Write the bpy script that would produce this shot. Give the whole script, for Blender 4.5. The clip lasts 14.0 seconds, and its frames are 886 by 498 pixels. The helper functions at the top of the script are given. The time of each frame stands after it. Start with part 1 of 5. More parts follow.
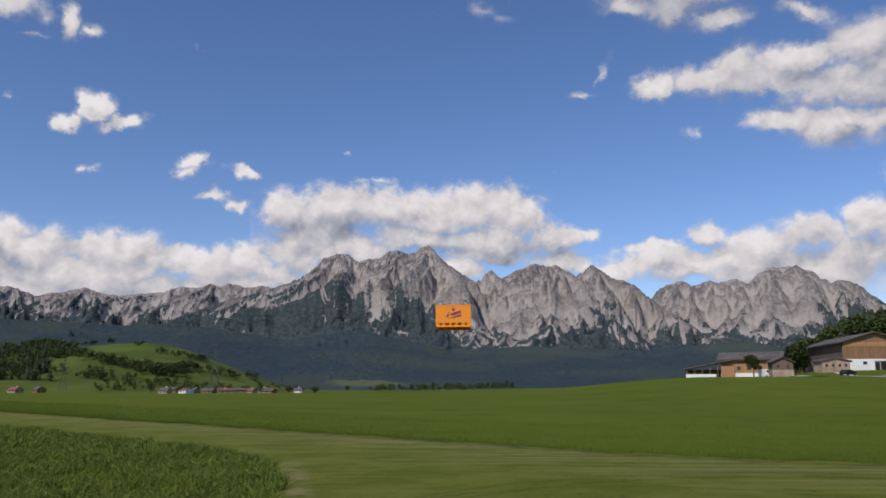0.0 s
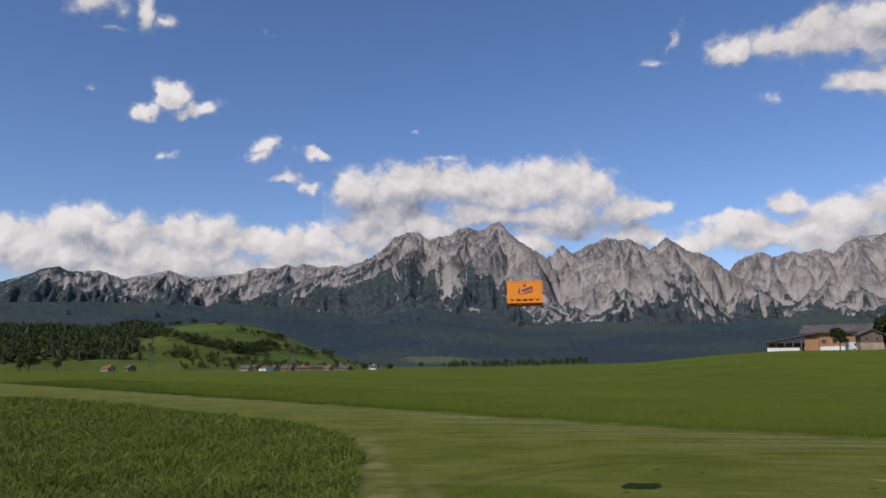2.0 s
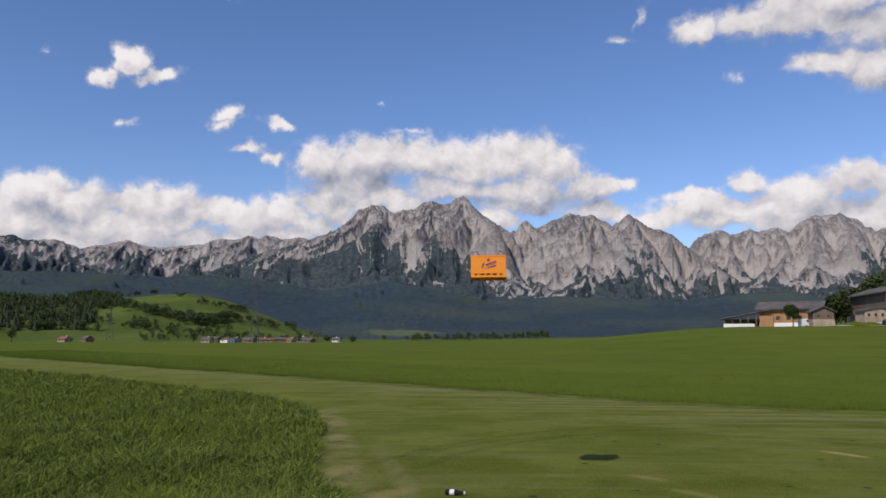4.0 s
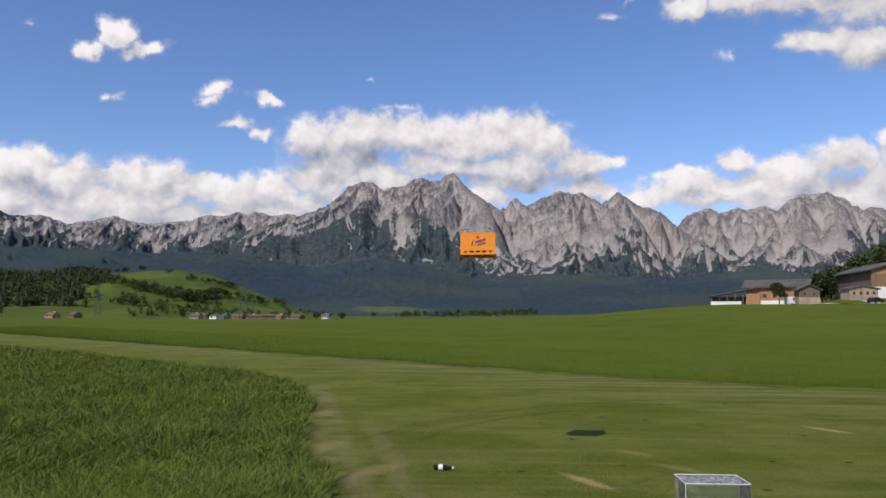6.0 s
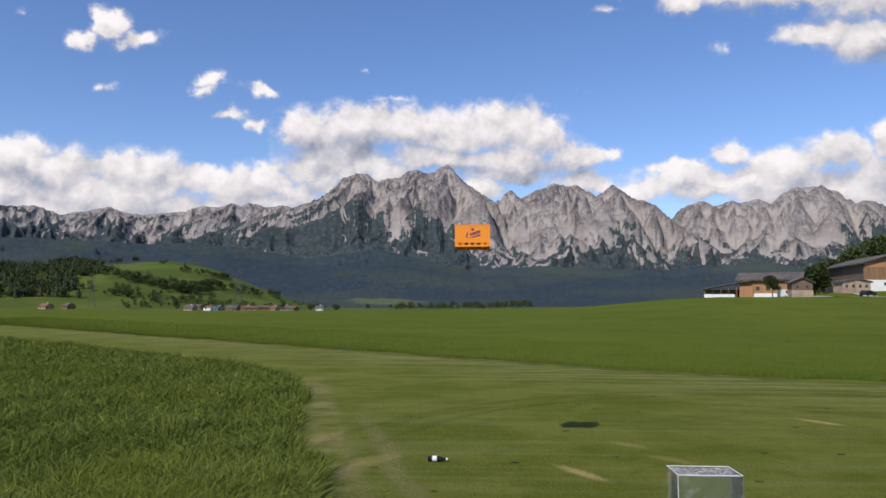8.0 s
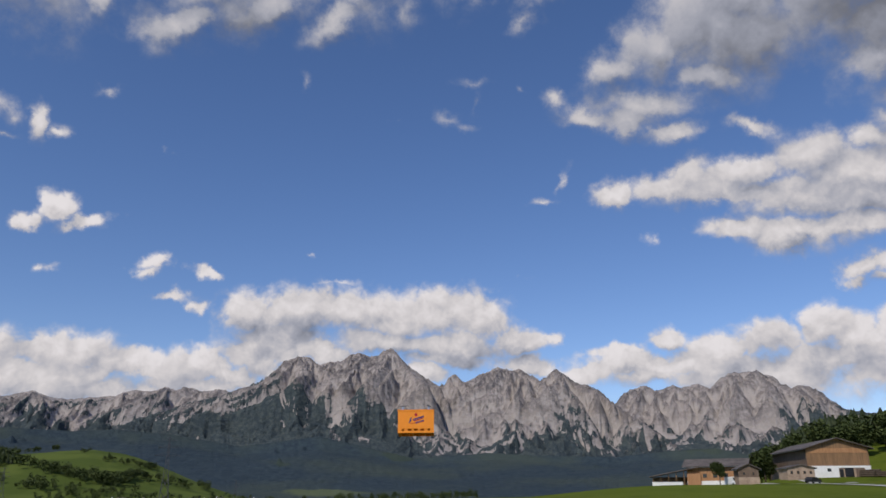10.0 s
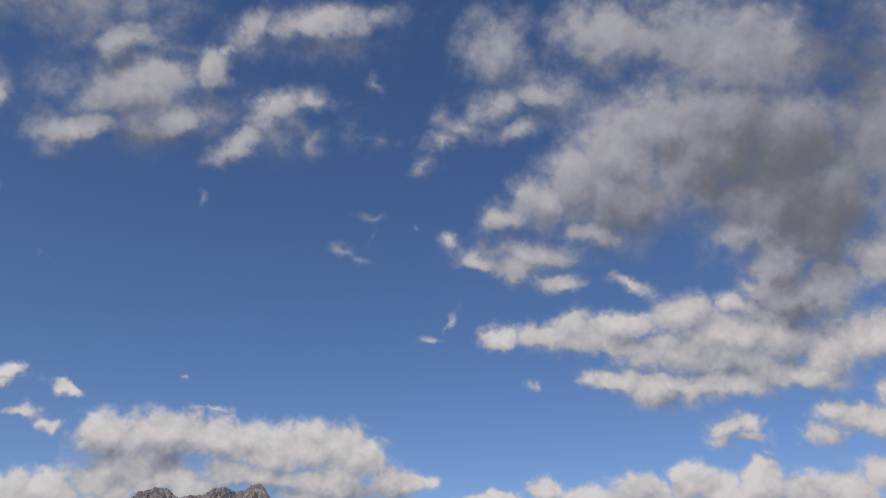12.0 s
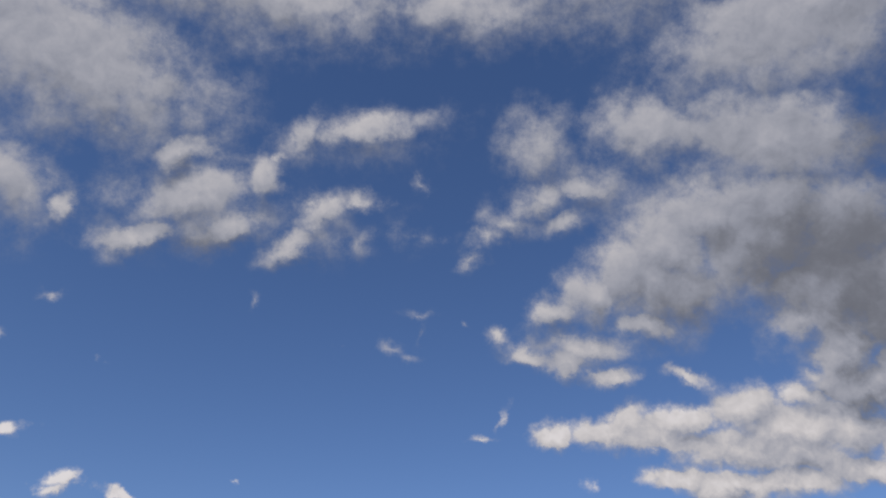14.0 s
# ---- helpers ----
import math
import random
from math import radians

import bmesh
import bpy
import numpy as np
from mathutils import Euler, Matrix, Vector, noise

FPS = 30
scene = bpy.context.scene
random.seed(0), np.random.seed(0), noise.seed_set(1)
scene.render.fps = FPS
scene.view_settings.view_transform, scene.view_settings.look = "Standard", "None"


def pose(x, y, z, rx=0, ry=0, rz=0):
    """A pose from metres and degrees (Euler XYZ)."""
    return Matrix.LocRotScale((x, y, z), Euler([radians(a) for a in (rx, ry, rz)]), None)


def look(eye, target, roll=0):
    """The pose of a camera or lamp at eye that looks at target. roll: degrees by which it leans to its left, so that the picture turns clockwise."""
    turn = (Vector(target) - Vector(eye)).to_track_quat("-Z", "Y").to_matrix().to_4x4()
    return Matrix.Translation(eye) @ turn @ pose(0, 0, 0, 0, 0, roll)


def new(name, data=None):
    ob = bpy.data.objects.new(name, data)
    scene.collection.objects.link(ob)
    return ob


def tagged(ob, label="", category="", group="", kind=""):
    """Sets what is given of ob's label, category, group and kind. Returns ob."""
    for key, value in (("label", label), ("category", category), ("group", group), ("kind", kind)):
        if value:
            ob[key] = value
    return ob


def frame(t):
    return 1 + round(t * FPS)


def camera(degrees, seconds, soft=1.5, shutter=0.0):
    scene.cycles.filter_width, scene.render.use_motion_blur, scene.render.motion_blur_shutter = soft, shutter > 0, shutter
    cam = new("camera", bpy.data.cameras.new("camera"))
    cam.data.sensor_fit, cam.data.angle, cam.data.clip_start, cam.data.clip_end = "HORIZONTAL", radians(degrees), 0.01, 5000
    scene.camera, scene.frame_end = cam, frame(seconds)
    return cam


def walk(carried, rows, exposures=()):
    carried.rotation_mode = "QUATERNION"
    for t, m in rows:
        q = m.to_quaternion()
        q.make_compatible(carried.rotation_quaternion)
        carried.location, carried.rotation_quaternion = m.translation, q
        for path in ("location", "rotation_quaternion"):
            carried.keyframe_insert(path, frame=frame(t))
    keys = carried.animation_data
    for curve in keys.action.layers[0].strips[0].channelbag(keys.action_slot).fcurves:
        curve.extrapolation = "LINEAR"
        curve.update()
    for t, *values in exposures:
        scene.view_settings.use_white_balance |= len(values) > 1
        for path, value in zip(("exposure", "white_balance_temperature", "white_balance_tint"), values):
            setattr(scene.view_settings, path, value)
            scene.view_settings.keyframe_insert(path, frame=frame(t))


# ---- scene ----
cam = camera(61.1, 14.0, 1.6)

EYE = (0.0, 0.0, 1.65)
# seconds, yaw, pitch, roll of the hand-held camera, which turns on the spot
PATH = [
    (0.0, 0.03, 10.52, -0.06), (0.5, 0.77, 10.68, -0.05), (1.0, 3.82, 10.40, 0.15), (1.5, 6.10, 9.73, 0.38),
    (2.0, 5.51, 8.77, 0.33), (2.5, 3.35, 7.45, 0.09), (3.0, 3.06, 7.16, -0.02), (5.3, 2.02, 5.60, -0.20),
    (5.5, 1.95, 5.40, -0.21), (6.0, 1.90, 5.01, -0.21), (6.5, 1.82, 4.68, -0.20), (7.0, 1.70, 4.40, -0.25),
    (7.2, 1.68, 4.33, -0.24), (9.3, 0.56, 5.66, -0.42), (9.5, 0.24, 8.01, -0.32), (10.0, -2.76, 18.35, 0.15),
    (10.5, -8.97, 23.51, 0.77), (11.0, -14.14, 26.47, 0.56), (11.5, -16.70, 25.85, -0.25), (12.0, -12.39, 28.67, -0.98),
    (12.5, -10.45, 32.66, -1.02), (13.0, -9.39, 35.06, -1.30), (13.5, -8.92, 34.58, -1.40), (14.0, -8.45, 35.89, -1.50),
]
walk(cam, [(t, pose(*EYE, 90 + pitch, roll, yaw)) for t, yaw, pitch, roll in PATH],
     exposures=[(0.0, -0.22), (2.0, -0.24), (3.0, -0.18), (5.5, -0.02), (9.3, 0.08), (10.0, -0.3), (10.5, -0.44), (11.0, -0.50), (12.5, -0.55), (13.0, -0.42), (14.0, -0.42)])

# ---- node helpers ----


class Net:
    """A node tree with short calls for the usual nodes."""

    def __init__(self, tree):
        self.t = tree
        tree.nodes.clear()

    def add(self, kind, inputs=None, operation="", vector_type="", gradient_type="", data_type="", node_tree=None,
            attribute_name="", sky_type="", sun_disc=True):
        n = self.t.nodes.new(kind)
        if operation:
            n.operation = operation
        if vector_type:
            n.vector_type = vector_type
        if gradient_type:
            n.gradient_type = gradient_type
        if data_type:
            n.data_type = data_type
        if node_tree:
            n.node_tree = node_tree
        if attribute_name:
            n.attribute_name = attribute_name
        if sky_type:
            n.sky_type, n.sun_disc = sky_type, sun_disc
        for k, v in (inputs or {}).items():
            self.put(n.inputs[k], v)
        return n

    def put(self, socket, v):
        if isinstance(v, bpy.types.NodeSocket):
            self.t.links.new(v, socket)
        else:
            socket.default_value = v

    def m(self, op, a, b=0.0, c=0.0, clamp=False):
        n = self.add("ShaderNodeMath", {0: a, 1: b, 2: c}, operation=op)
        n.use_clamp = clamp
        return n.outputs[0]

    def step(self, v, lo, hi, a=0.0, b=1.0):
        n = self.add("ShaderNodeMapRange", {"Value": v, "From Min": lo, "From Max": hi, "To Min": a, "To Max": b})
        n.interpolation_type = "SMOOTHSTEP"
        return n.outputs[0]

    def mix(self, f, a, b):
        n = self.add("ShaderNodeMix", data_type="RGBA")
        self.put(n.inputs["Factor"], f)
        for k, v in ((6, a), (7, b)):
            self.put(n.inputs[k], v if isinstance(v, bpy.types.NodeSocket) else (*v, 1.0))
        return n.outputs[2]

    def noise(self, vec, scale, detail=4.0, rough=0.55, warp=0.0):
        n = self.add("ShaderNodeTexNoise", {"Scale": scale, "Detail": detail, "Roughness": rough, "Distortion": warp})
        if vec is not None:
            self.t.links.new(vec, n.inputs["Vector"])
        return n.outputs[0]


# ---- world: sky with cumulus ----
SUN_TO = Vector((-1.55, -2.15, 2.45)).normalized()
world = bpy.data.worlds.new("sky")
scene.world = world
world.use_nodes = True



class Field:
    """A field of soft lumps over the sky, as a node group from sky angles to a value."""

    def __init__(self, name):
        self.tree = bpy.data.node_groups.new(name, "ShaderNodeTree")
        self.tree.interface.new_socket("Vector", in_out="INPUT", socket_type="NodeSocketVector")
        self.tree.interface.new_socket("Value", in_out="OUTPUT", socket_type="NodeSocketFloat")
        self.net = Net(self.tree)
        self.entry = self.net.add("NodeGroupInput").outputs[0]
        self.lumps = []

    def close(self):
        total = self.lumps[0]
        for lump in self.lumps[1:]:
            total = self.net.m("SMOOTH_MAX", total, lump, 0.07)
        self.net.add("NodeGroupOutput", {0: total})


COVER, SHADE = Field("cloud_cover"), Field("cloud_shade")


def puff(bearing, height, wide, high, tilt, strength, field=COVER):
    """One lump of cloud, in degrees of sky."""
    mp = field.net.add("ShaderNodeMapping", vector_type="TEXTURE")
    field.net.put(mp.inputs["Vector"], field.entry)
    mp.inputs["Location"].default_value = (bearing, height, 0)
    mp.inputs["Rotation"].default_value = (0, 0, radians(tilt))
    mp.inputs["Scale"].default_value = (1.85 * wide / math.cos(radians(height)), 1.95 * high, 1)
    g = field.net.add("ShaderNodeTexGradient", gradient_type="SPHERICAL")
    field.tree.links.new(mp.outputs[0], g.inputs[0])
    field.lumps.append(field.net.m("MULTIPLY", g.outputs["Fac"], strength))


# central cumulus
puff(-11.67, 12.89, 2.49, 1.75, 2, 1)
puff(-8.24, 13.30, 3.37, 1.85, 2, 1)
puff(-4.32, 13.26, 3.83, 1.60, 1, 1)
puff(0.07, 13.49, 3.41, 1.77, -0, 1)
puff(3.34, 13.58, 3.17, 1.85, -1, 1)
puff(5.94, 12.77, 2.52, 1.59, -2, 1)
puff(8.69, 11.34, 2.49, 1.01, 6, 1)
puff(11.13, 11.92, 0.98, 0.54, -3, 0.9)
puff(-1.24, 11.41, 4.70, 1.11, 0, 1)
puff(3.98, 10.95, 4.24, 1.19, -1, 1)
puff(-9.94, 11.36, 3.57, 1.10, 2, 1)
puff(-6.09, 15.49, 3.16, 0.37, 1, 0.5)
puff(5.73, 14.15, 1.17, 0.75, -2, 0.8)
# western bank
puff(-31.67, 9.54, 1.96, 1.34, 6, 1)
puff(-32.24, 7.62, 2.90, 1.67, 5, 1)
puff(-28.77, 9.12, 2.75, 1.61, 5, 1)
puff(-27.99, 7.48, 3.84, 1.16, 4, 1)
puff(-24.45, 9.45, 3.13, 1.35, 4, 1)
puff(-23.64, 7.91, 4.10, 1.20, 3, 1)
puff(-20.20, 8.75, 3.50, 1.14, 3, 1)
puff(-16.59, 8.67, 3.22, 1.16, 2, 1)
puff(-13.28, 8.63, 2.48, 0.84, 2, 0.9)
puff(-10.54, 9.22, 2.10, 0.85, 2, 0.9)
puff(-34.65, 8.14, 2.76, 1.81, 5, 1)
puff(-36.77, 8.29, 2.34, 1.59, 6, 1)
puff(-22.08, 6.90, 6.07, 0.97, 3, 1)
puff(-29.34, 6.50, 5.45, 1.00, 4, 1)
puff(-15.34, 7.72, 4.89, 0.75, 2, 0.95)
puff(-8.20, 10.22, 5.08, 1.11, 1, 0.95)
puff(3.11, 9.98, 6.37, 0.68, -1, 0.8)
# cloud behind the ridge
puff(1.37, 8.93, 2.06, 0.77, -0, 1)
puff(9.30, 9.64, 2.40, 0.92, -2, 1)
puff(14.43, 8.71, 2.18, 0.82, -2, 0.9)
puff(12.40, 8.92, 1.62, 0.67, -2, 0.9)
puff(-11.20, 10.26, 3.35, 1.10, 2, 0.9)
puff(-15.37, 9.27, 3.26, 1.00, 2, 0.9)
puff(17.60, 9.30, 4.59, 0.89, -3, 0.95)
puff(15.26, 10.03, 2.36, 0.65, -3, 0.8)
puff(23.19, 8.97, 4.25, 1.01, -4, 1)
# small puffs in the west
puff(-26.14, 19.30, 1.06, 0.89, 9, 0.95)
puff(-27.56, 18.13, 1.45, 0.74, 9, 0.9)
puff(-24.23, 18.51, 1.52, 0.68, 8, 0.9)
puff(-26.52, 15.10, 0.99, 0.49, 7, 0.6)
puff(-18.75, 16.13, 1.17, 0.80, 5, 0.8)
puff(-19.61, 15.26, 0.85, 0.40, 5, 0.7)
puff(-15.53, 15.57, 1.29, 0.45, -14, 0.75)
puff(-17.55, 13.81, 1.90, 0.45, 0, 0.7)
puff(-15.47, 13.28, 0.89, 0.49, 3, 0.7)
puff(-7.78, 17.75, 0.37, 0.33, 2, 0.55)
puff(-31.62, 18.71, 1.16, 0.57, 11, 0.5)
puff(8.97, 15.97, 0.57, 0.37, -3, 0.3)
# higher puffs in the west
puff(-31.78, 24.68, 1.74, 0.97, 15, 0.75)
puff(-28.44, 24.48, 0.87, 1.08, 13, 0.95)
puff(-26.86, 24.28, 1.17, 0.51, 12, 0.7)
puff(-30.67, 23.14, 0.71, 0.28, 13, 0.55)
puff(-31.38, 18.69, 0.45, 0.47, 11, 0.55)
puff(-19.32, 24.13, 0.68, 0.35, 8, 0.4)
puff(3.71, 28.14, 1.39, 0.63, -2, 0.5)
puff(10.80, 21.46, 1.48, 0.41, 2, 0.65)
puff(12.31, 23.14, 0.44, 1.20, -17, 0.55)
puff(19.33, 18.46, 0.84, 0.56, -6, 0.42)
puff(28.51, 14.95, 0.61, 0.26, -8, 0.4)
puff(31.05, 14.33, 0.45, 0.67, -8, 0.5)
# eastern bank
puff(20.20, 10.96, 1.87, 0.73, -3, 0.9)
puff(23.59, 10.10, 2.37, 1.11, -3, 1)
puff(21.27, 9.30, 2.00, 1.00, -3, 1)
puff(26.42, 10.39, 2.31, 1.42, -4, 1)
puff(29.72, 11.12, 1.94, 1.56, -5, 1)
puff(32.11, 10.14, 2.51, 1.45, -5, 1)
puff(34.79, 10.83, 1.94, 1.51, -6, 1)
puff(37.77, 10.06, 2.30, 1.47, -6, 1)
puff(39.85, 9.72, 1.89, 1.58, -7, 1)
puff(28.02, 8.07, 4.11, 1.53, -4, 1)
puff(33.48, 7.70, 4.16, 1.67, -4, 1)
puff(37.53, 7.37, 2.92, 1.79, -5, 1)
puff(16.16, 10.24, 2.15, 0.53, -2, 0.85)
puff(18.13, 8.56, 2.85, 0.80, -2, 0.9)
puff(31.17, 8.99, 5.42, 1.29, -4, 1)
puff(36.43, 8.55, 3.99, 1.46, -5, 1)
puff(23.34, 7.94, 4.69, 1.02, -3, 0.95)
# long eastern cloud
puff(17.19, 21.87, 2.04, 0.94, 2, 0.95)
puff(21.54, 22.27, 3.31, 1.18, 6, 1)
puff(26.42, 22.30, 3.59, 1.33, 6, 1)
puff(30.97, 22.67, 2.67, 1.54, 0, 1)
puff(27.48, 20.67, 5.12, 0.82, -7, 1)
puff(33.34, 21.06, 3.69, 1.91, -10, 1)
puff(37.54, 20.63, 4.16, 2.13, -12, 1)
puff(40.91, 19.37, 2.28, 2.06, -12, 1)
puff(25.92, 18.68, 2.47, 0.91, -6, 0.9)
puff(29.50, 17.66, 3.45, 1.21, -7, 1)
puff(33.51, 17.81, 4.01, 1.11, -1, 1)
puff(38.07, 17.98, 3.74, 1.07, -11, 1)
puff(31.89, 19.78, 7.84, 1.53, -9, 1)
puff(24.11, 21.39, 5.28, 1.00, -6, 1)
# low eastern puffs
puff(32.75, 14.73, 1.53, 0.94, -7, 0.8)
puff(34.44, 13.74, 2.19, 0.69, -7, 0.75)
puff(32.02, 13.87, 1.10, 0.47, -7, 0.7)
puff(40.09, 15.14, 1.36, 1.11, -10, 0.85)
puff(39.58, 13.65, 1.56, 0.96, -9, 0.8)
puff(35.86, 12.64, 0.83, 0.38, -7, 0.55)
# great eastern cloud
puff(17.42, 30.83, 2.02, 1.26, 10, 0.9)
puff(20.69, 31.67, 2.49, 1.99, -7, 1)
puff(24.05, 33.15, 3.04, 3.05, -9, 1)
puff(27.91, 34.60, 3.92, 3.96, -12, 1)
puff(28.76, 31.40, 2.93, 2.50, -11, 1)
puff(24.93, 29.29, 2.51, 1.24, -9, 0.95)
puff(32.04, 36.21, 4.51, 3.45, -15, 1)
puff(37.01, 35.82, 4.99, 3.71, -18, 1)
puff(41.11, 33.50, 4.39, 4.01, -20, 1)
puff(42.94, 28.70, 2.93, 5.85, -19, 1)
puff(38.13, 30.03, 3.16, 1.90, -16, 1)
puff(36.60, 27.93, 1.97, 1.86, -14, 0.9)
puff(39.03, 25.45, 2.06, 2.68, -15, 1)
puff(41.77, 22.83, 2.28, 2.61, -15, 1)
puff(36.80, 24.28, 1.42, 0.70, -13, 0.75)
puff(12.06, 29.33, 1.46, 0.55, -12, 0.65)
puff(15.01, 27.88, 2.35, 0.85, -12, 0.85)
puff(18.79, 27.20, 2.44, 1.02, -5, 0.95)
puff(21.95, 25.93, 2.07, 0.84, -6, 0.9)
puff(27.54, 25.37, 1.90, 0.58, -17, 0.8)
puff(35.72, 22.97, 2.15, 0.94, -12, 0.9)
puff(26.58, 32.37, 4.37, 3.64, -10, 1)
puff(34.26, 33.74, 5.89, 4.22, -15, 1)
puff(39.67, 29.63, 4.12, 5.26, -17, 1)
puff(19.84, 28.17, 4.60, 1.27, -6, 0.8)
puff(39.58, 22.96, 3.72, 1.91, -14, 1)
# far eastern clouds
puff(44.85, 19.14, 4.47, 1.53, -10, 1)
puff(47.97, 20.02, 1.97, 1.13, -11, 1)
puff(41.82, 14.33, 2.82, 1.37, -6, 0.95)
puff(45.70, 14.81, 2.99, 2.05, -8, 1)
puff(33.73, 14.66, 2.14, 0.96, -4, 0.75)
puff(44.09, 10.56, 3.66, 1.46, -5, 1)
puff(49.86, 31.53, 4.97, 6.27, -19, 1)
puff(47.46, 23.92, 4.03, 2.66, -13, 1)
puff(53.65, 26.58, 4.26, 8.57, -18, 1)
puff(52.33, 17.23, 3.55, 2.84, -12, 1)
puff(51.48, 11.70, 3.77, 2.41, -8, 1)
# high northern clouds
puff(-15.99, 36.80, 3.83, 2.33, 15, 1)
puff(-19.00, 33.21, 3.00, 1.21, 28, 0.95)
puff(-12.68, 35.21, 3.03, 1.40, 22, 0.95)
puff(-10.19, 39.06, 1.73, 1.83, 12, 0.9)
puff(-25.68, 33.71, 1.22, 1.28, 20, 0.85)
puff(-4.23, 37.88, 2.49, 1.35, 28, 0.85)
puff(-6.41, 34.94, 2.48, 1.12, 30, 0.85)
puff(-0.75, 35.97, 1.24, 1.83, 5, 0.6)
puff(-0.48, 39.41, 1.83, 0.87, 5, 0.75)
puff(-9.14, 30.26, 0.59, 0.73, 9, 0.5)
puff(-24.17, 27.83, 1.04, 0.48, 16, 0.6)
puff(5.18, 40.52, 0.74, 0.71, 2, 0.5)
puff(5.25, 30.75, 1.28, 0.42, 1, 0.5)
puff(4.91, 27.63, 1.11, 0.56, -14, 0.5)
puff(5.86, 29.31, 0.39, 1.11, 1, 0.42)
puff(9.02, 30.21, 0.43, 0.34, -1, 0.45)
puff(-1.43, 28.00, 0.67, 0.38, 4, 0.32)
puff(11.03, 21.45, 0.95, 0.34, 14, 0.42)
puff(19.84, 18.59, 0.50, 0.63, -4, 0.42)
puff(-18.36, 24.05, 0.64, 0.31, 11, 0.33)
puff(-7.56, 17.59, 0.32, 0.25, 4, 0.45)
puff(-22.75, 18.72, 0.39, 0.37, 10, 0.45)
puff(-14.55, 35.34, 6.31, 2.30, 13, 0.75)
puff(-3.59, 36.54, 3.64, 2.41, 7, 0.62)
puff(-21.70, 35.62, 5.10, 1.82, 18, 0.5)
puff(3.06, 37.00, 4.98, 2.03, 3, 0.34)
# ragged clouds overhead
puff(16.39, 39.82, 2.54, 1.66, -5, 0.78)
puff(11.95, 36.71, 2.18, 0.98, 18, 0.68)
puff(10.23, 34.94, 1.48, 0.75, 14, 0.62)
puff(18.83, 37.82, 2.87, 1.04, 13, 0.72)
puff(21.19, 40.04, 3.21, 1.17, -9, 0.8)
puff(14.12, 37.96, 2.49, 1.21, -4, 0.68)
puff(6.19, 36.89, 3.97, 0.53, 1, 0.36)
# topmost clouds
puff(-17.94, 39.68, 2.28, 1.38, 21, 0.97)
puff(-1.08, 44.17, 5.67, 1.37, 10, 0.82)
puff(-6.74, 42.90, 1.83, 1.66, 54, 0.78)
puff(-8.80, 40.79, 1.28, 0.53, 45, 0.6)
puff(-24.37, 39.56, 2.07, 0.89, 26, 0.62)
puff(5.42, 40.48, 0.81, 0.72, 5, 0.5)
puff(16.80, 43.21, 3.22, 3.13, -2, 0.72)
puff(15.89, 39.26, 2.87, 1.70, 14, 0.75)
puff(28.28, 43.46, 4.23, 2.66, -10, 0.95)
puff(38.31, 40.68, 7.13, 3.32, -17, 1)
puff(4.21, 36.87, 4.50, 0.57, 6, 0.36)
puff(22.04, 40.37, 6.01, 3.57, -6, 0.6)
puff(-0.93, 43.34, 7.44, 2.30, 10, 0.55)
puff(-16.37, 37.09, 5.97, 2.97, 19, 0.6)
# sky past the highest view
puff(-29.3, 43.0, 9.7, 5.0, 0, 0.95)
puff(-12.0, 52.5, 10.0, 3.0, 0, 0.8)
puff(-24.0, 52.0, 10.0, 4.0, 0, 0.9)
puff(8.0, 53.5, 11.0, 2.6, 0, 0.75)
puff(46.0, 48.0, 10.0, 5.0, 0, 1)
puff(30.0, 55.0, 12.0, 4.0, 0, 0.9)
puff(-31.0, 33.5, 5.0, 3.4, 0, 0.8)
puff(54.0, 27.0, 6.0, 14.0, 0, 1)
# grey hearts of the great cloud
puff(38.60, 31.88, 5.24, 3.38, -17, 0.75, SHADE)
puff(42.11, 27.01, 2.95, 4.82, -17, 0.85, SHADE)
puff(39.32, 21.84, 3.04, 1.91, -13, 0.7, SHADE)
puff(33.48, 34.31, 2.98, 1.93, -15, 0.45, SHADE)
puff(27.11, 29.81, 3.18, 1.23, -10, 0.4, SHADE)
# grey hearts further east
puff(40.78, 33.11, 5.53, 3.01, -16, 0.75, SHADE)
puff(47.52, 37.37, 2.54, 4.20, -22, 0.85, SHADE)
puff(42.01, 25.48, 3.33, 2.98, -13, 0.7, SHADE)
puff(28.47, 31.65, 3.53, 2.02, -8, 0.45, SHADE)
puff(36.20, 41.91, 5.81, 1.48, -16, 0.3, SHADE)
# shaded feet of the long cloud
puff(29.56, 20.52, 4.62, 0.57, -8, 0.5, SHADE)
puff(35.59, 18.60, 4.61, 0.70, -10, 0.45, SHADE)
puff(30.17, 16.77, 3.79, 0.48, -7, 0.45, SHADE)
puff(39.89, 24.26, 2.03, 2.28, -15, 0.6, SHADE)
puff(33.99, 13.33, 2.49, 0.54, -7, 0.5, SHADE)
puff(39.43, 13.00, 1.62, 0.59, -8, 0.5, SHADE)
